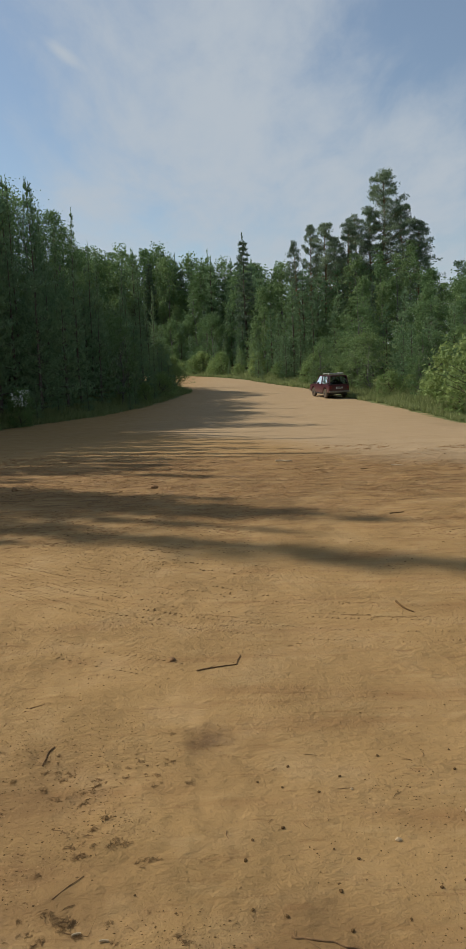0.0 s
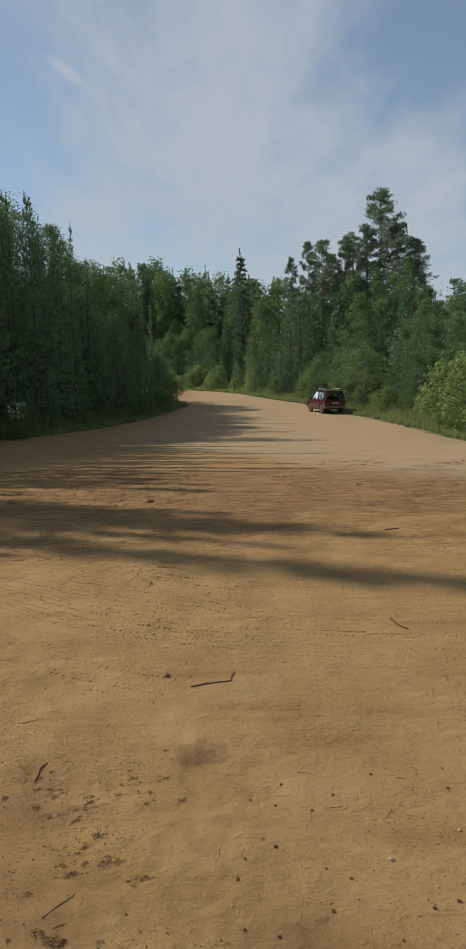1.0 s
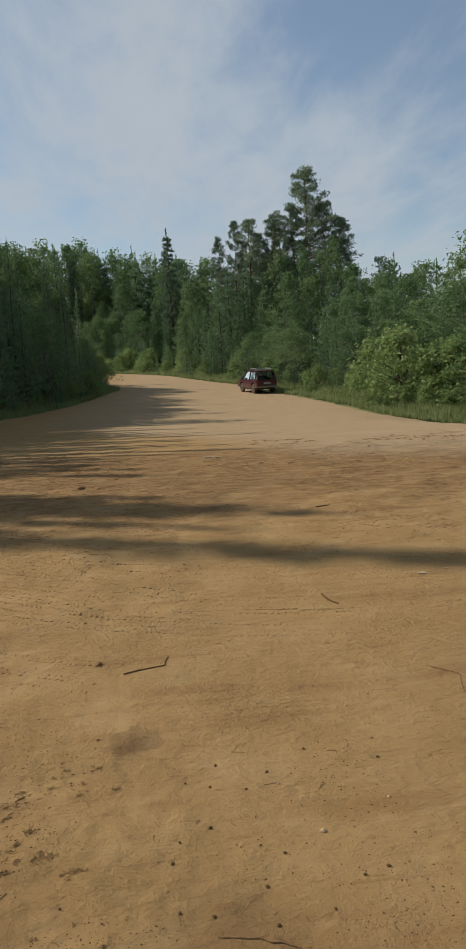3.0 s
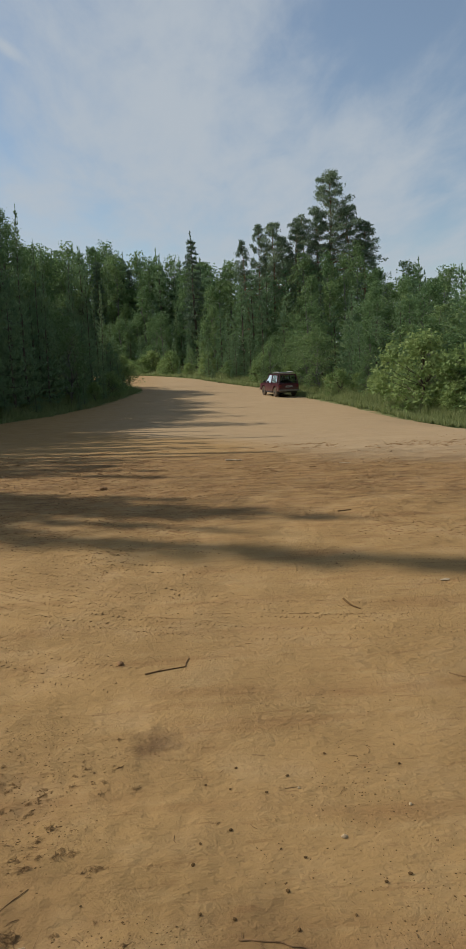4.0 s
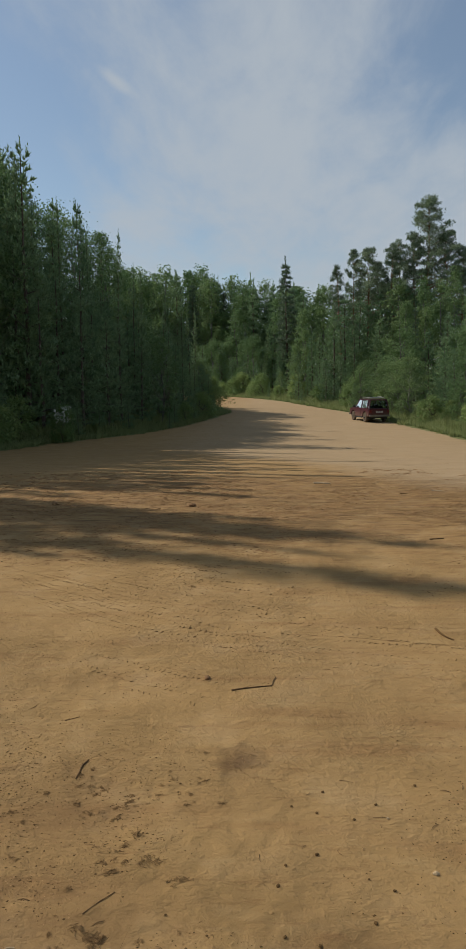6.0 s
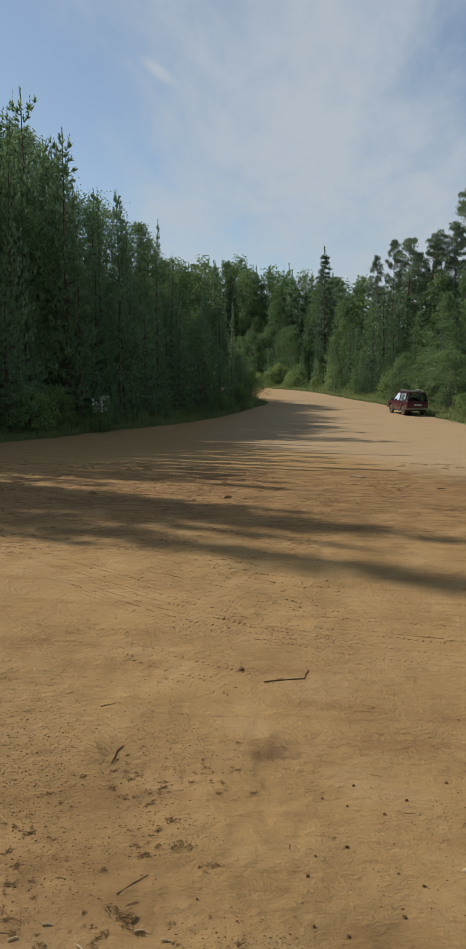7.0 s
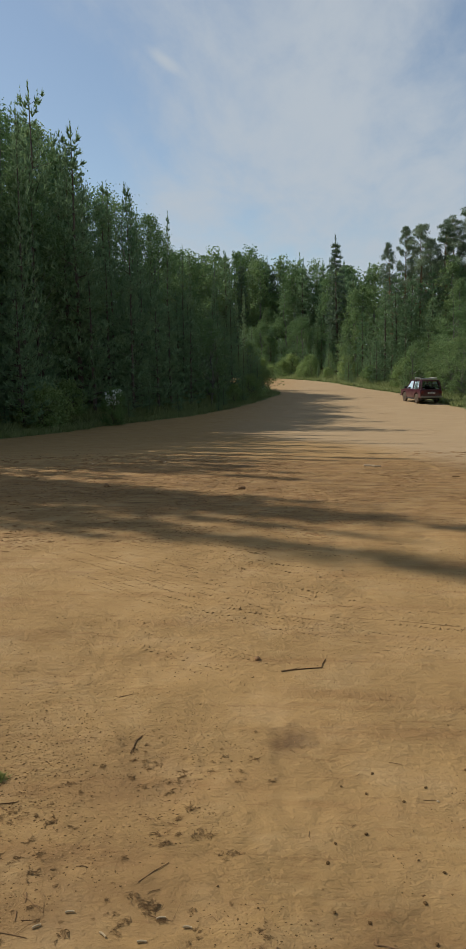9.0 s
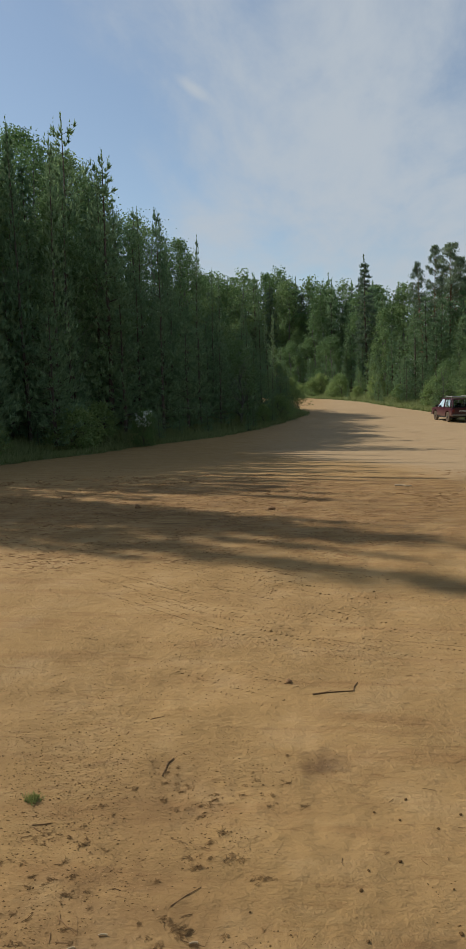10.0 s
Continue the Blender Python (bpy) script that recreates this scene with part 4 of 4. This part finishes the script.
def stick(name, label, pts, thick, mat, seed, group="sticks on the yard", side_twigs=0):
    """A crooked stick that lies along points of the ground."""
    r = np.random.default_rng(seed)
    ways = []
    for (x0, y0), (x1, y1) in zip(pts, pts[1:]):
        n = max(2, int(math.hypot(x1 - x0, y1 - y0) / 0.05))
        ways += [(x0 + (x1 - x0) * i / n, y0 + (y1 - y0) * i / n) for i in range(n)]
    ways.append(pts[-1])
    ox, oy = pts[0]
    path = []
    for i, (x, y) in enumerate(ways):
        x, y = x + r.normal() * thick * 0.35, y + r.normal() * thick * 0.35
        path.append((x - ox, y - oy, ground_z(x, y) - ground_z(ox, oy) + thick * 0.26))
    thick = thick * 0.62
    wood = [tube(path, np.linspace(thick * 0.55, thick * 0.3, len(path)) * r.uniform(0.85, 1.15, len(path)), 6)]
    for _ in range(side_twigs):
        q = path[int(r.integers(1, len(path)))]
        w = r.uniform(0, 6.28)
        e = r.uniform(0.03, 0.09)
        wood.append(tube([q, (q[0] + math.cos(w) * e, q[1] + math.sin(w) * e, q[2] + 0.004)], [thick * 0.25, thick * 0.12], 4))
    ob = tagged(part(name, joined(wood), mat), label, "stick", group)
    ob.location = (ox, oy, ground_z(ox, oy))
    return ob


L_STICK = "thin crooked dry brown stick lying on the sand"
for i, (pts, thick, twigs) in enumerate((
        ([(-0.171, 3.567), (-0.057, 3.605), (0.043, 3.628), (0.064, 3.754)], 0.013, 1),
        ([(-0.762, 2.827), (-0.775, 2.666)], 0.013, 0),
        ([(0.182, 1.707), (0.215, 1.692), (0.289, 1.676), (0.361, 1.657), (0.42, 1.62)], 0.009, 5),
        ([(1.411, 3.323), (1.532, 3.184), (1.46, 2.958)], 0.008, 3),
        ([(-0.973, 3.201), (-0.91, 3.235)], 0.007, 1),
        ([(0.313, 2.683), (0.372, 2.670)], 0.004, 0),
        ([(0.42, 2.427), (0.479, 2.437)], 0.004, 0),
        ([(-1.175, 2.252), (-1.103, 2.285)], 0.007, 1),
        ([(-1.165, 2.241), (-1.121, 2.218)], 0.006, 0),
        ([(-0.881, 1.802), (-0.786, 1.734)], 0.006, 2),
        ([(-0.877, 1.811), (-0.863, 1.768)], 0.006, 0),
        ([(-0.875, 1.729), (-0.861, 1.693)], 0.007, 0),
        ([(-0.889, 1.649), (-0.801, 1.636)], 0.006, 1),
        ([(-0.844, 1.697), (-0.805, 1.703)], 0.004, 0),
        ([(-0.537, 1.887), (-0.462, 1.993)], 0.006, 0),
        ([(-0.47, 1.75), (-0.40, 1.735)], 0.004, 1),
        ([(1.81, 7.669), (1.955, 7.71)], 0.022, 0),
        ([(2.196, 11.633), (2.301, 11.6)], 0.03, 0))):
    stick("stick", L_STICK, pts, thick, M_STICK, 300 + i, side_twigs=twigs)
stick("stick", "short brown stick with a pale broken end on the sand", [(1.142, 4.594), (1.175, 4.487), (1.201, 4.397)], 0.022, M_DEBRIS, 340)
stick("broken_branch", "bleached broken length of branch on the sandy yard", [(0.862, 13.446), (1.02, 13.34), (1.181, 13.232)], 0.06, M_PALEWOOD, 341)
stick("broken_branch", "bleached thin length of branch on the sandy yard", [(2.754, 11.867), (2.917, 11.814)], 0.04, M_PALEWOOD, 342)


def tuft(seed, name="dry_plant_tuft"):
    """A trodden tuft of dark dry stems."""
    r = np.random.default_rng(seed)
    wood = []
    for _ in range(int(r.integers(9, 15))):
        w, e = r.uniform(0, 6.28), r.uniform(0.012, 0.036)
        o = r.normal(size=2) * 0.012
        wood.append(tube([(o[0], o[1], 0.001), (o[0] + math.cos(w) * e * 0.6, o[1] + math.sin(w) * e * 0.6, r.uniform(0.003, 0.012)), (o[0] + math.cos(w + 0.4) * e, o[1] + math.sin(w + 0.4) * e, r.uniform(0.001, 0.008))], [0.0016, 0.0015, 0.0008], 4))
    return part(name, joined(wood), M_DRY)


def pebble(seed, size, mat, name="pebble"):
    r = np.random.default_rng(seed)
    bm = bmesh.new()
    bmesh.ops.create_icosphere(bm, subdivisions=2, radius=1.0)
    grain = r.uniform(0, 50)
    for v in bm.verts:
        v.co *= 1 + 0.35 * noise.noise(v.co * 1.3 + Vector((grain, 0, 0)))
        v.co = Vector((v.co.x * size, v.co.y * size * 0.8, v.co.z * size * 0.62))
    return part(name, bm, mat)


TUFT_XY = [(-0.653, 2.413), (-0.559, 2.464), (-0.545, 2.397), (-0.444, 2.29), (-0.48, 2.229), (-0.53, 2.13), (-0.459, 2.131), (-0.397, 2.145), (-0.348, 2.147), (-0.495, 2.084), (-0.301, 2.045), (-0.265, 2.052), (-0.236, 2.058), (-0.616, 1.994), (-0.614, 1.799), (-0.575, 1.753), (-0.539, 1.823), (-0.482, 1.781), (-0.46, 1.79), (-0.721, 2.485), (-0.649, 2.613), (-0.252, 2.884), (-0.95, 2.42), (-0.89, 2.36), (-1.0, 2.2), (-0.93, 2.16), (-0.86, 2.55), (-0.5, 1.80), (-0.80, 1.70), (-0.84, 1.75), (-0.9, 1.90), (-0.70, 1.66), (-0.55, 1.68)]
TUFTS = [tuft(400 + i) for i in range(5)]
r = np.random.default_rng(77)
for i, (x, y) in enumerate(TUFT_XY):
    ob = TUFTS[i] if i < 5 else new("dry_plant_tuft", TUFTS[i % 5].data)
    s = r.uniform(0.5, 1.0)
    ob.matrix_basis = pose(x, y, ground_z(x, y), 0, 0, r.uniform(0, 360)) @ Matrix.Diagonal((s, s, s, 1))
    tagged(ob, "small trodden tuft of dark dry plant stems", "plant debris", "dry tufts on the yard")
for i in range(190):
    x, y = r.uniform(-1.25, -0.1), r.uniform(1.6, 2.75)
    if value_noise(np.array(x * 3.0), np.array(y * 3.0), 33) < -0.02:
        continue
    ob = new("dry_plant_tuft", TUFTS[i % 5].data)
    s = r.uniform(0.28, 0.65)
    ob.matrix_basis = pose(x, y, ground_z(x, y), 0, 0, r.uniform(0, 360)) @ Matrix.Diagonal((s * 1.3, s * 0.8, s, 1))
    tagged(ob, "small trodden tuft of dark dry plant stems", "plant debris", "dry tufts on the yard")
straws = []
for i in range(170):
    x, y = r.uniform(-1.3, 1.3), math.exp(r.uniform(math.log(1.55), math.log(7.0)))
    if x > 0 and r.uniform() < 0.6 or value_noise(np.array(x * 2.0), np.array(y * 2.0), 34) < -0.1:
        continue
    w, e = r.uniform(0, 6.28), r.uniform(0.008, 0.03)
    z = ground_z(x, y) + 0.0022
    straws.append(tube([(x, y, z), (x + math.cos(w) * e, y + math.sin(w) * e, z + 0.001), (x + math.cos(w + 0.25) * e * 2, y + math.sin(w + 0.25) * e * 2, z)], [0.0013, 0.0015, 0.0009], 4))
tagged(part("straw_bits", joined(straws), M_STICK), "thin broken straws and twigs strewn on sand", "plant debris", kind="stuff")
BIT_XY = [(0.242, 2.593), (0.116, 2.487), (0.44, 2.509), (0.617, 2.654), (0.785, 3.232), (0.615, 3.033), (0.429, 2.031), (0.193, 2.196), (0.354, 2.079), (0.076, 1.815), (0.356, 1.723), (0.176, 1.781), (0.532, 1.763), (0.66, 1.892), (0.745, 1.919), (0.902, 2.541), (1.026, 3.092), (0.924, 2.689), (0.209, 2.447), (0.345, 2.404), (-0.286, 1.899), (0.085, 2.132), (0.348, 1.886), (0.059, 2.041)]
BITS = [pebble(430 + i, 0.0075, M_DEBRIS, "earth_crumb") for i in range(4)]
for i, (x, y) in enumerate(BIT_XY):
    ob = BITS[i] if i < 4 else new("earth_crumb", BITS[i % 4].data)
    s = r.uniform(0.5, 1.15)
    ob.matrix_basis = pose(x, y, ground_z(x, y) + 0.003, 0, 0, r.uniform(0, 360)) @ Matrix.Diagonal((s, s, s * 0.8, 1))
    tagged(ob, "small dark brown crumb of earth on the sand", "earth crumb", "crumbs on the yard")
for x, y, size, mat, label in ((-0.316, 3.731, 0.022, M_STONE, "small brown stone lying on the sand"), (-1.101, 10.195, 0.06, M_STONE, "rounded dark reddish stone on the sandy yard"),
                               (-3.234, 10.446, 0.06, M_STONE, "dark rounded stone on the sandy yard"), (0.579, 2.119, 0.011, M_PAPER, "small white pebble on the sand"),
                               (0.859, 2.267, 0.008, M_PAPER, "small white pebble on the sand"), (0.472, 2.424, 0.006, M_PAPER, "small white pebble on the sand")):
    tagged(lay(pebble(int(abs(x) * 1000), size, mat), x, y, x * 300, size * 0.3), label, "stone", "loose stones")
# cigarette butts, as short uneven tubes
for i, (x, y, turn) in enumerate(((-0.433, 1.743, 20), (-0.348, 1.710, 5), (-0.587, 1.668, -30), (-0.467, 1.646, 10), (-0.79, 1.679, 40), (-0.711, 1.741, 15))):
    q = tube([(-0.0135, 0, 0), (-0.013, 0, 0), (-0.004, 0.001, 0.001), (0.006, 0, 0.001), (0.0135, -0.002, 0)], [0.0022, 0.0030, 0.0032, 0.0027, 0.0030], 7)
    tagged(lay(part("paper_roll", q, M_PAPER), x, y, turn, 0.004), "tiny pale discarded cigarette butt on the sand", "litter", "paper litter")


for i, (x, y, turn, wide) in enumerate(((1.98, 4.88, 10, 0.045), (2.2, 4.97, -20, 0.022))):
    rr = np.random.default_rng(610 + i)
    q = [(wide * math.cos(w) * rr.uniform(0.7, 1.1), 0.5 * wide * math.sin(w) * rr.uniform(0.7, 1.1), rr.uniform(0.004, 0.012)) for w in np.linspace(0, 5.6, 9)]
    scrap = (q + [(a0, b0, c0 - 0.003) for a0, b0, c0 in q] + [(0, 0, 0.010), (0, 0, 0.006)], [(k, (k + 1) % 9, 18) for k in range(9)] + [(9 + (k + 1) % 9, 9 + k, 19) for k in range(9)] + [(k, 9 + k, 9 + (k + 1) % 9, (k + 1) % 9) for k in range(9)])
    tagged(lay(part("dry_leaf", scrap, M_PALEWOOD), x, y, turn), "pale curled dry leaf lying on the sand", "leaf", "dry leaves")


def grass_tuft(x, y, size, seed):
    r = np.random.default_rng(seed)
    n = 60
    roots = np.column_stack([r.normal(size=n) * size * 0.45, r.normal(size=n) * size * 0.4, np.zeros(n)])
    ob = part("grass_tuft", needles(roots, np.tile([0, 0, 1.0], (n, 1)), size * 0.8, 0.004, r, 4, 0.6), M_TUFT)
    tagged(lay(ob, x, y), "small green tuft of grass growing in the sand", "grass", "grass tufts")


grass_tuft(-1.25, 2.42, 0.04, 1)


def tyre_track(pts, width, r, out):
    """Two rows of slanted tread lugs along a line: low dark ridges for pressed dents."""
    pts = np.array(pts)
    seg = np.hypot(*np.diff(pts, axis=0).T)
    run = np.concatenate([[0], np.cumsum(seg)])
    s = 0.0
    while s < run[-1]:
        x, y = np.interp(s, run, pts[:, 0]), np.interp(s, run, pts[:, 1])
        x2, y2 = np.interp(min(s + 0.1, run[-1]), run, pts[:, 0]), np.interp(min(s + 0.1, run[-1]), run, pts[:, 1])
        ang = math.atan2(y2 - y, x2 - x) if x2 != x else ang
        for side, slant in ((-1.5, 0.5), (-0.5, -0.4), (0.5, 0.4), (1.5, -0.5), (2.1, 1.57)):
            if value_noise(np.array(s * 1.3), np.array(side * 0.8 + width * 90), 6) < (0.12 if side > 2 else -0.08) or r.uniform() < 0.15:
                continue
            cx, cy = x - math.sin(ang) * side * width * 0.7 + r.normal() * 0.004, y + math.cos(ang) * side * width * 0.7 + r.normal() * 0.004
            w = ang + math.pi / 2 + slant + r.normal() * 0.07
            a0, b0 = np.array([math.cos(w), math.sin(w)]) * r.uniform(0.009, 0.015) * (1.8 if side > 2 else 1.0) * min(1.0, width / 0.12), np.array([-math.sin(w), math.cos(w)]) * 0.006
            z = ground_z(cx, cy)
            c = np.array([cx, cy])
            k = len(out[0])
            for q, up in ((c - a0 - b0, -0.004), (c + a0 - b0, -0.004), (c + a0 + b0, -0.004), (c - a0 + b0, -0.004), (c - a0 * 0.75 - b0 * 0.2, 0.0032 * min(1.0, width / 0.14) * r.uniform(0.3, 1.2)), (c + a0 * 0.75 - b0 * 0.2, 0.0032 * min(1.0, width / 0.14) * r.uniform(0.3, 1.2))):
                out[0].append((q[0], q[1], z + up))
            out[1].extend([(k, k + 1, k + 5, k + 4), (k + 2, k + 3, k + 4, k + 5), (k + 1, k + 2, k + 5), (k + 3, k, k + 4)])
        s += 0.04


out = ([], [])
r = np.random.default_rng(88)
TRACKS = ([(-2.6, 6.4), (-2.031, 6.014), (-1.534, 5.652), (-1.092, 5.329), (-0.436, 4.933)], [(-2.4, 7.1), (-1.457, 6.594), (-0.419, 5.975), (0.21, 5.679), (0.891, 5.484), (1.83, 5.206), (3.0, 4.9)],
          [(-2.3, 5.9), (-1.768, 5.507), (-1.169, 5.027), (-0.766, 4.764), (0.1, 4.45)], [(-1.9, 6.2), (-1.182, 5.789), (-0.228, 5.261), (0.443, 4.82), (1.2, 4.5)],
          [(-0.9, 4.75), (-0.193, 4.441), (0.28, 4.27), (0.84, 4.151), (1.477, 4.134), (2.2, 4.15)], [(0.091, 4.593), (0.804, 4.384), (1.6, 4.3)], [(-1.3, 4.2), (-0.78, 3.922), (-0.402, 3.731)], [(-1.6, 6.9), (-0.5, 6.2), (0.4, 5.9), (1.4, 5.75), (2.6, 5.6)])
for i, pts in enumerate(TRACKS):
    tyre_track(pts, 0.13 + 0.02 * (i % 3), r, out)
    tyre_track([(x + 0.12, y - 0.21 - 0.05 * (i % 2)) for x, y in pts], 0.14, r, out)
for pts in ([(-0.36, 1.97), (-0.10, 1.86)], [(-0.16, 2.04), (0.06, 1.93)], [(-0.72, 2.12), (-0.64, 2.05)], [(0.22, 1.80), (0.44, 1.72)], [(-0.28, 1.86), (-0.12, 1.80)]):
    tyre_track(pts, 0.07, r, out)
track_marks = tagged(part("tyre_tracks", out, M_TREAD), "rows of tyre tread marks pressed into sand", "tyre tracks", kind="stuff")


def crumbs(count, y0, y1, small, large, seed, mat, name, label, w0=-0.52, w1=0.48, long=1.0):
    """Loose grains and crumbs, thicker in some places."""
    r = np.random.default_rng(seed)
    d = np.exp(r.uniform(math.log(y0), math.log(y1), count * 5))
    w = r.uniform(w0, w1, count * 5)
    x, y = np.sin(w) * d, np.cos(w) * d
    dense = value_noise(x * 1.4, y * 1.4, 9) + 0.6 * value_noise(x * 4, y * 4, 10) + 0.25 * np.clip(-x, -0.4, 0.8)
    keep = dense > r.uniform(-0.05, 0.75, count * 5)
    x, y, d = x[keep][:count], y[keep][:count], d[keep][:count]
    n = len(x)
    z = height(x, y)
    s = np.exp(r.uniform(math.log(small), math.log(large), n)) * (0.6 + 0.4 * d / 3)
    w = r.uniform(0, 6.28, n) if long == 1.0 else r.normal(0.1, 0.25, n)
    co, si = np.cos(w), np.sin(w)
    v = []
    for a0, b0, c0 in ((1, 0, 0), (0.1, 0.8, 0.1), (-0.9, 0.1, 0), (0, -0.7, 0.05), (0.1, 0, 0.42), (0, 0, -0.4)):
        j = r.uniform(0.7, 1.3, n)
        a0 = a0 * long
        v.append(np.column_stack([x + (co * a0 - si * b0) * s * j, y + (si * a0 + co * b0) * s * j, z + c0 * s * j]))
    verts = np.stack(v, 1).reshape(-1, 3)
    f = np.array([(0, 1, 4), (1, 2, 4), (2, 3, 4), (3, 0, 4), (1, 0, 5), (2, 1, 5), (3, 2, 5), (0, 3, 5)])
    faces = (np.arange(n)[:, None, None] * 6 + f[None]).reshape(-1, 3)
    return tagged(part(name, (verts.tolist(), faces.tolist()), mat), label, "loose soil", kind="stuff")


crumbs(8500, 1.3, 18, 0.0016, 0.0062, 501, M_CLOD, "soil_crumbs", "small loose crumbs of sandy soil")
crumbs(2400, 1.4, 22, 0.0022, 0.0072, 502, M_DEBRIS, "plant_crumbs", "scattered dark crumbs of dry plants")
crumbs(2300, 1.5, 3.3, 0.002, 0.007, 503, M_CLOD, "soil_clods", "churned clods of sandy soil", -0.5, 0.12)
crumbs(1200, 1.5, 4.2, 0.002, 0.006, 504, M_DEBRIS, "plant_litter", "scattered dark bits of dry plants", -0.62, 0.1)
crumbs(1700, 1.5, 3.4, 0.0018, 0.0055, 509, M_DEBRIS, "earth_bits", "small dark bits of trodden earth and bark on sand", -0.66, 0.02, 1.6)
crumbs(2600, 5.5, 19, 0.003, 0.011, 505, M_CLOD, "yard_clods", "small loose clods on the rough yard", -0.3, 0.45)
crumbs(1100, 5.5, 19, 0.003, 0.010, 506, M_DEBRIS, "yard_litter", "dark bits of bark and twigs strewn over the yard", -0.45, 0.5)
crumbs(4600, 6.8, 18, 0.004, 0.011, 507, M_RIDGE, "yard_ridges", "low ridges of churned sandy soil", -0.5, 0.5, 3.5)

crumbs(1000, 1.5, 6, 0.0022, 0.0058, 508, M_DEBRIS, "yard_specks", "small dark specks of bark and earth on sand", -0.12, 0.5)

# a scuffed hollow full of loose clods
r = np.random.default_rng(91)
scuff = []
for i in range(70):
    x, y = -0.09 + r.normal() * 0.055, 2.835 + r.normal() * 0.065
    s, w = r.uniform(0.002, 0.006), r.uniform(0, 6.28)
    z = ground_z(x, y)
    q = [(x + math.cos(w) * s, y + math.sin(w) * s, z - 0.001), (x + math.cos(w + 2) * s, y + math.sin(w + 2) * s, z - 0.001), (x + math.cos(w + 4.1) * s, y + math.sin(w + 4.1) * s, z - 0.001), (x, y, z + s * 0.8)]
    scuff.append((q, [(0, 1, 3), (1, 2, 3), (2, 0, 3)]))
tagged(part("scuffed_clods", joined(scuff), M_CLOD), "loose dark clods in a scuffed patch of sand", "loose soil", kind="stuff")
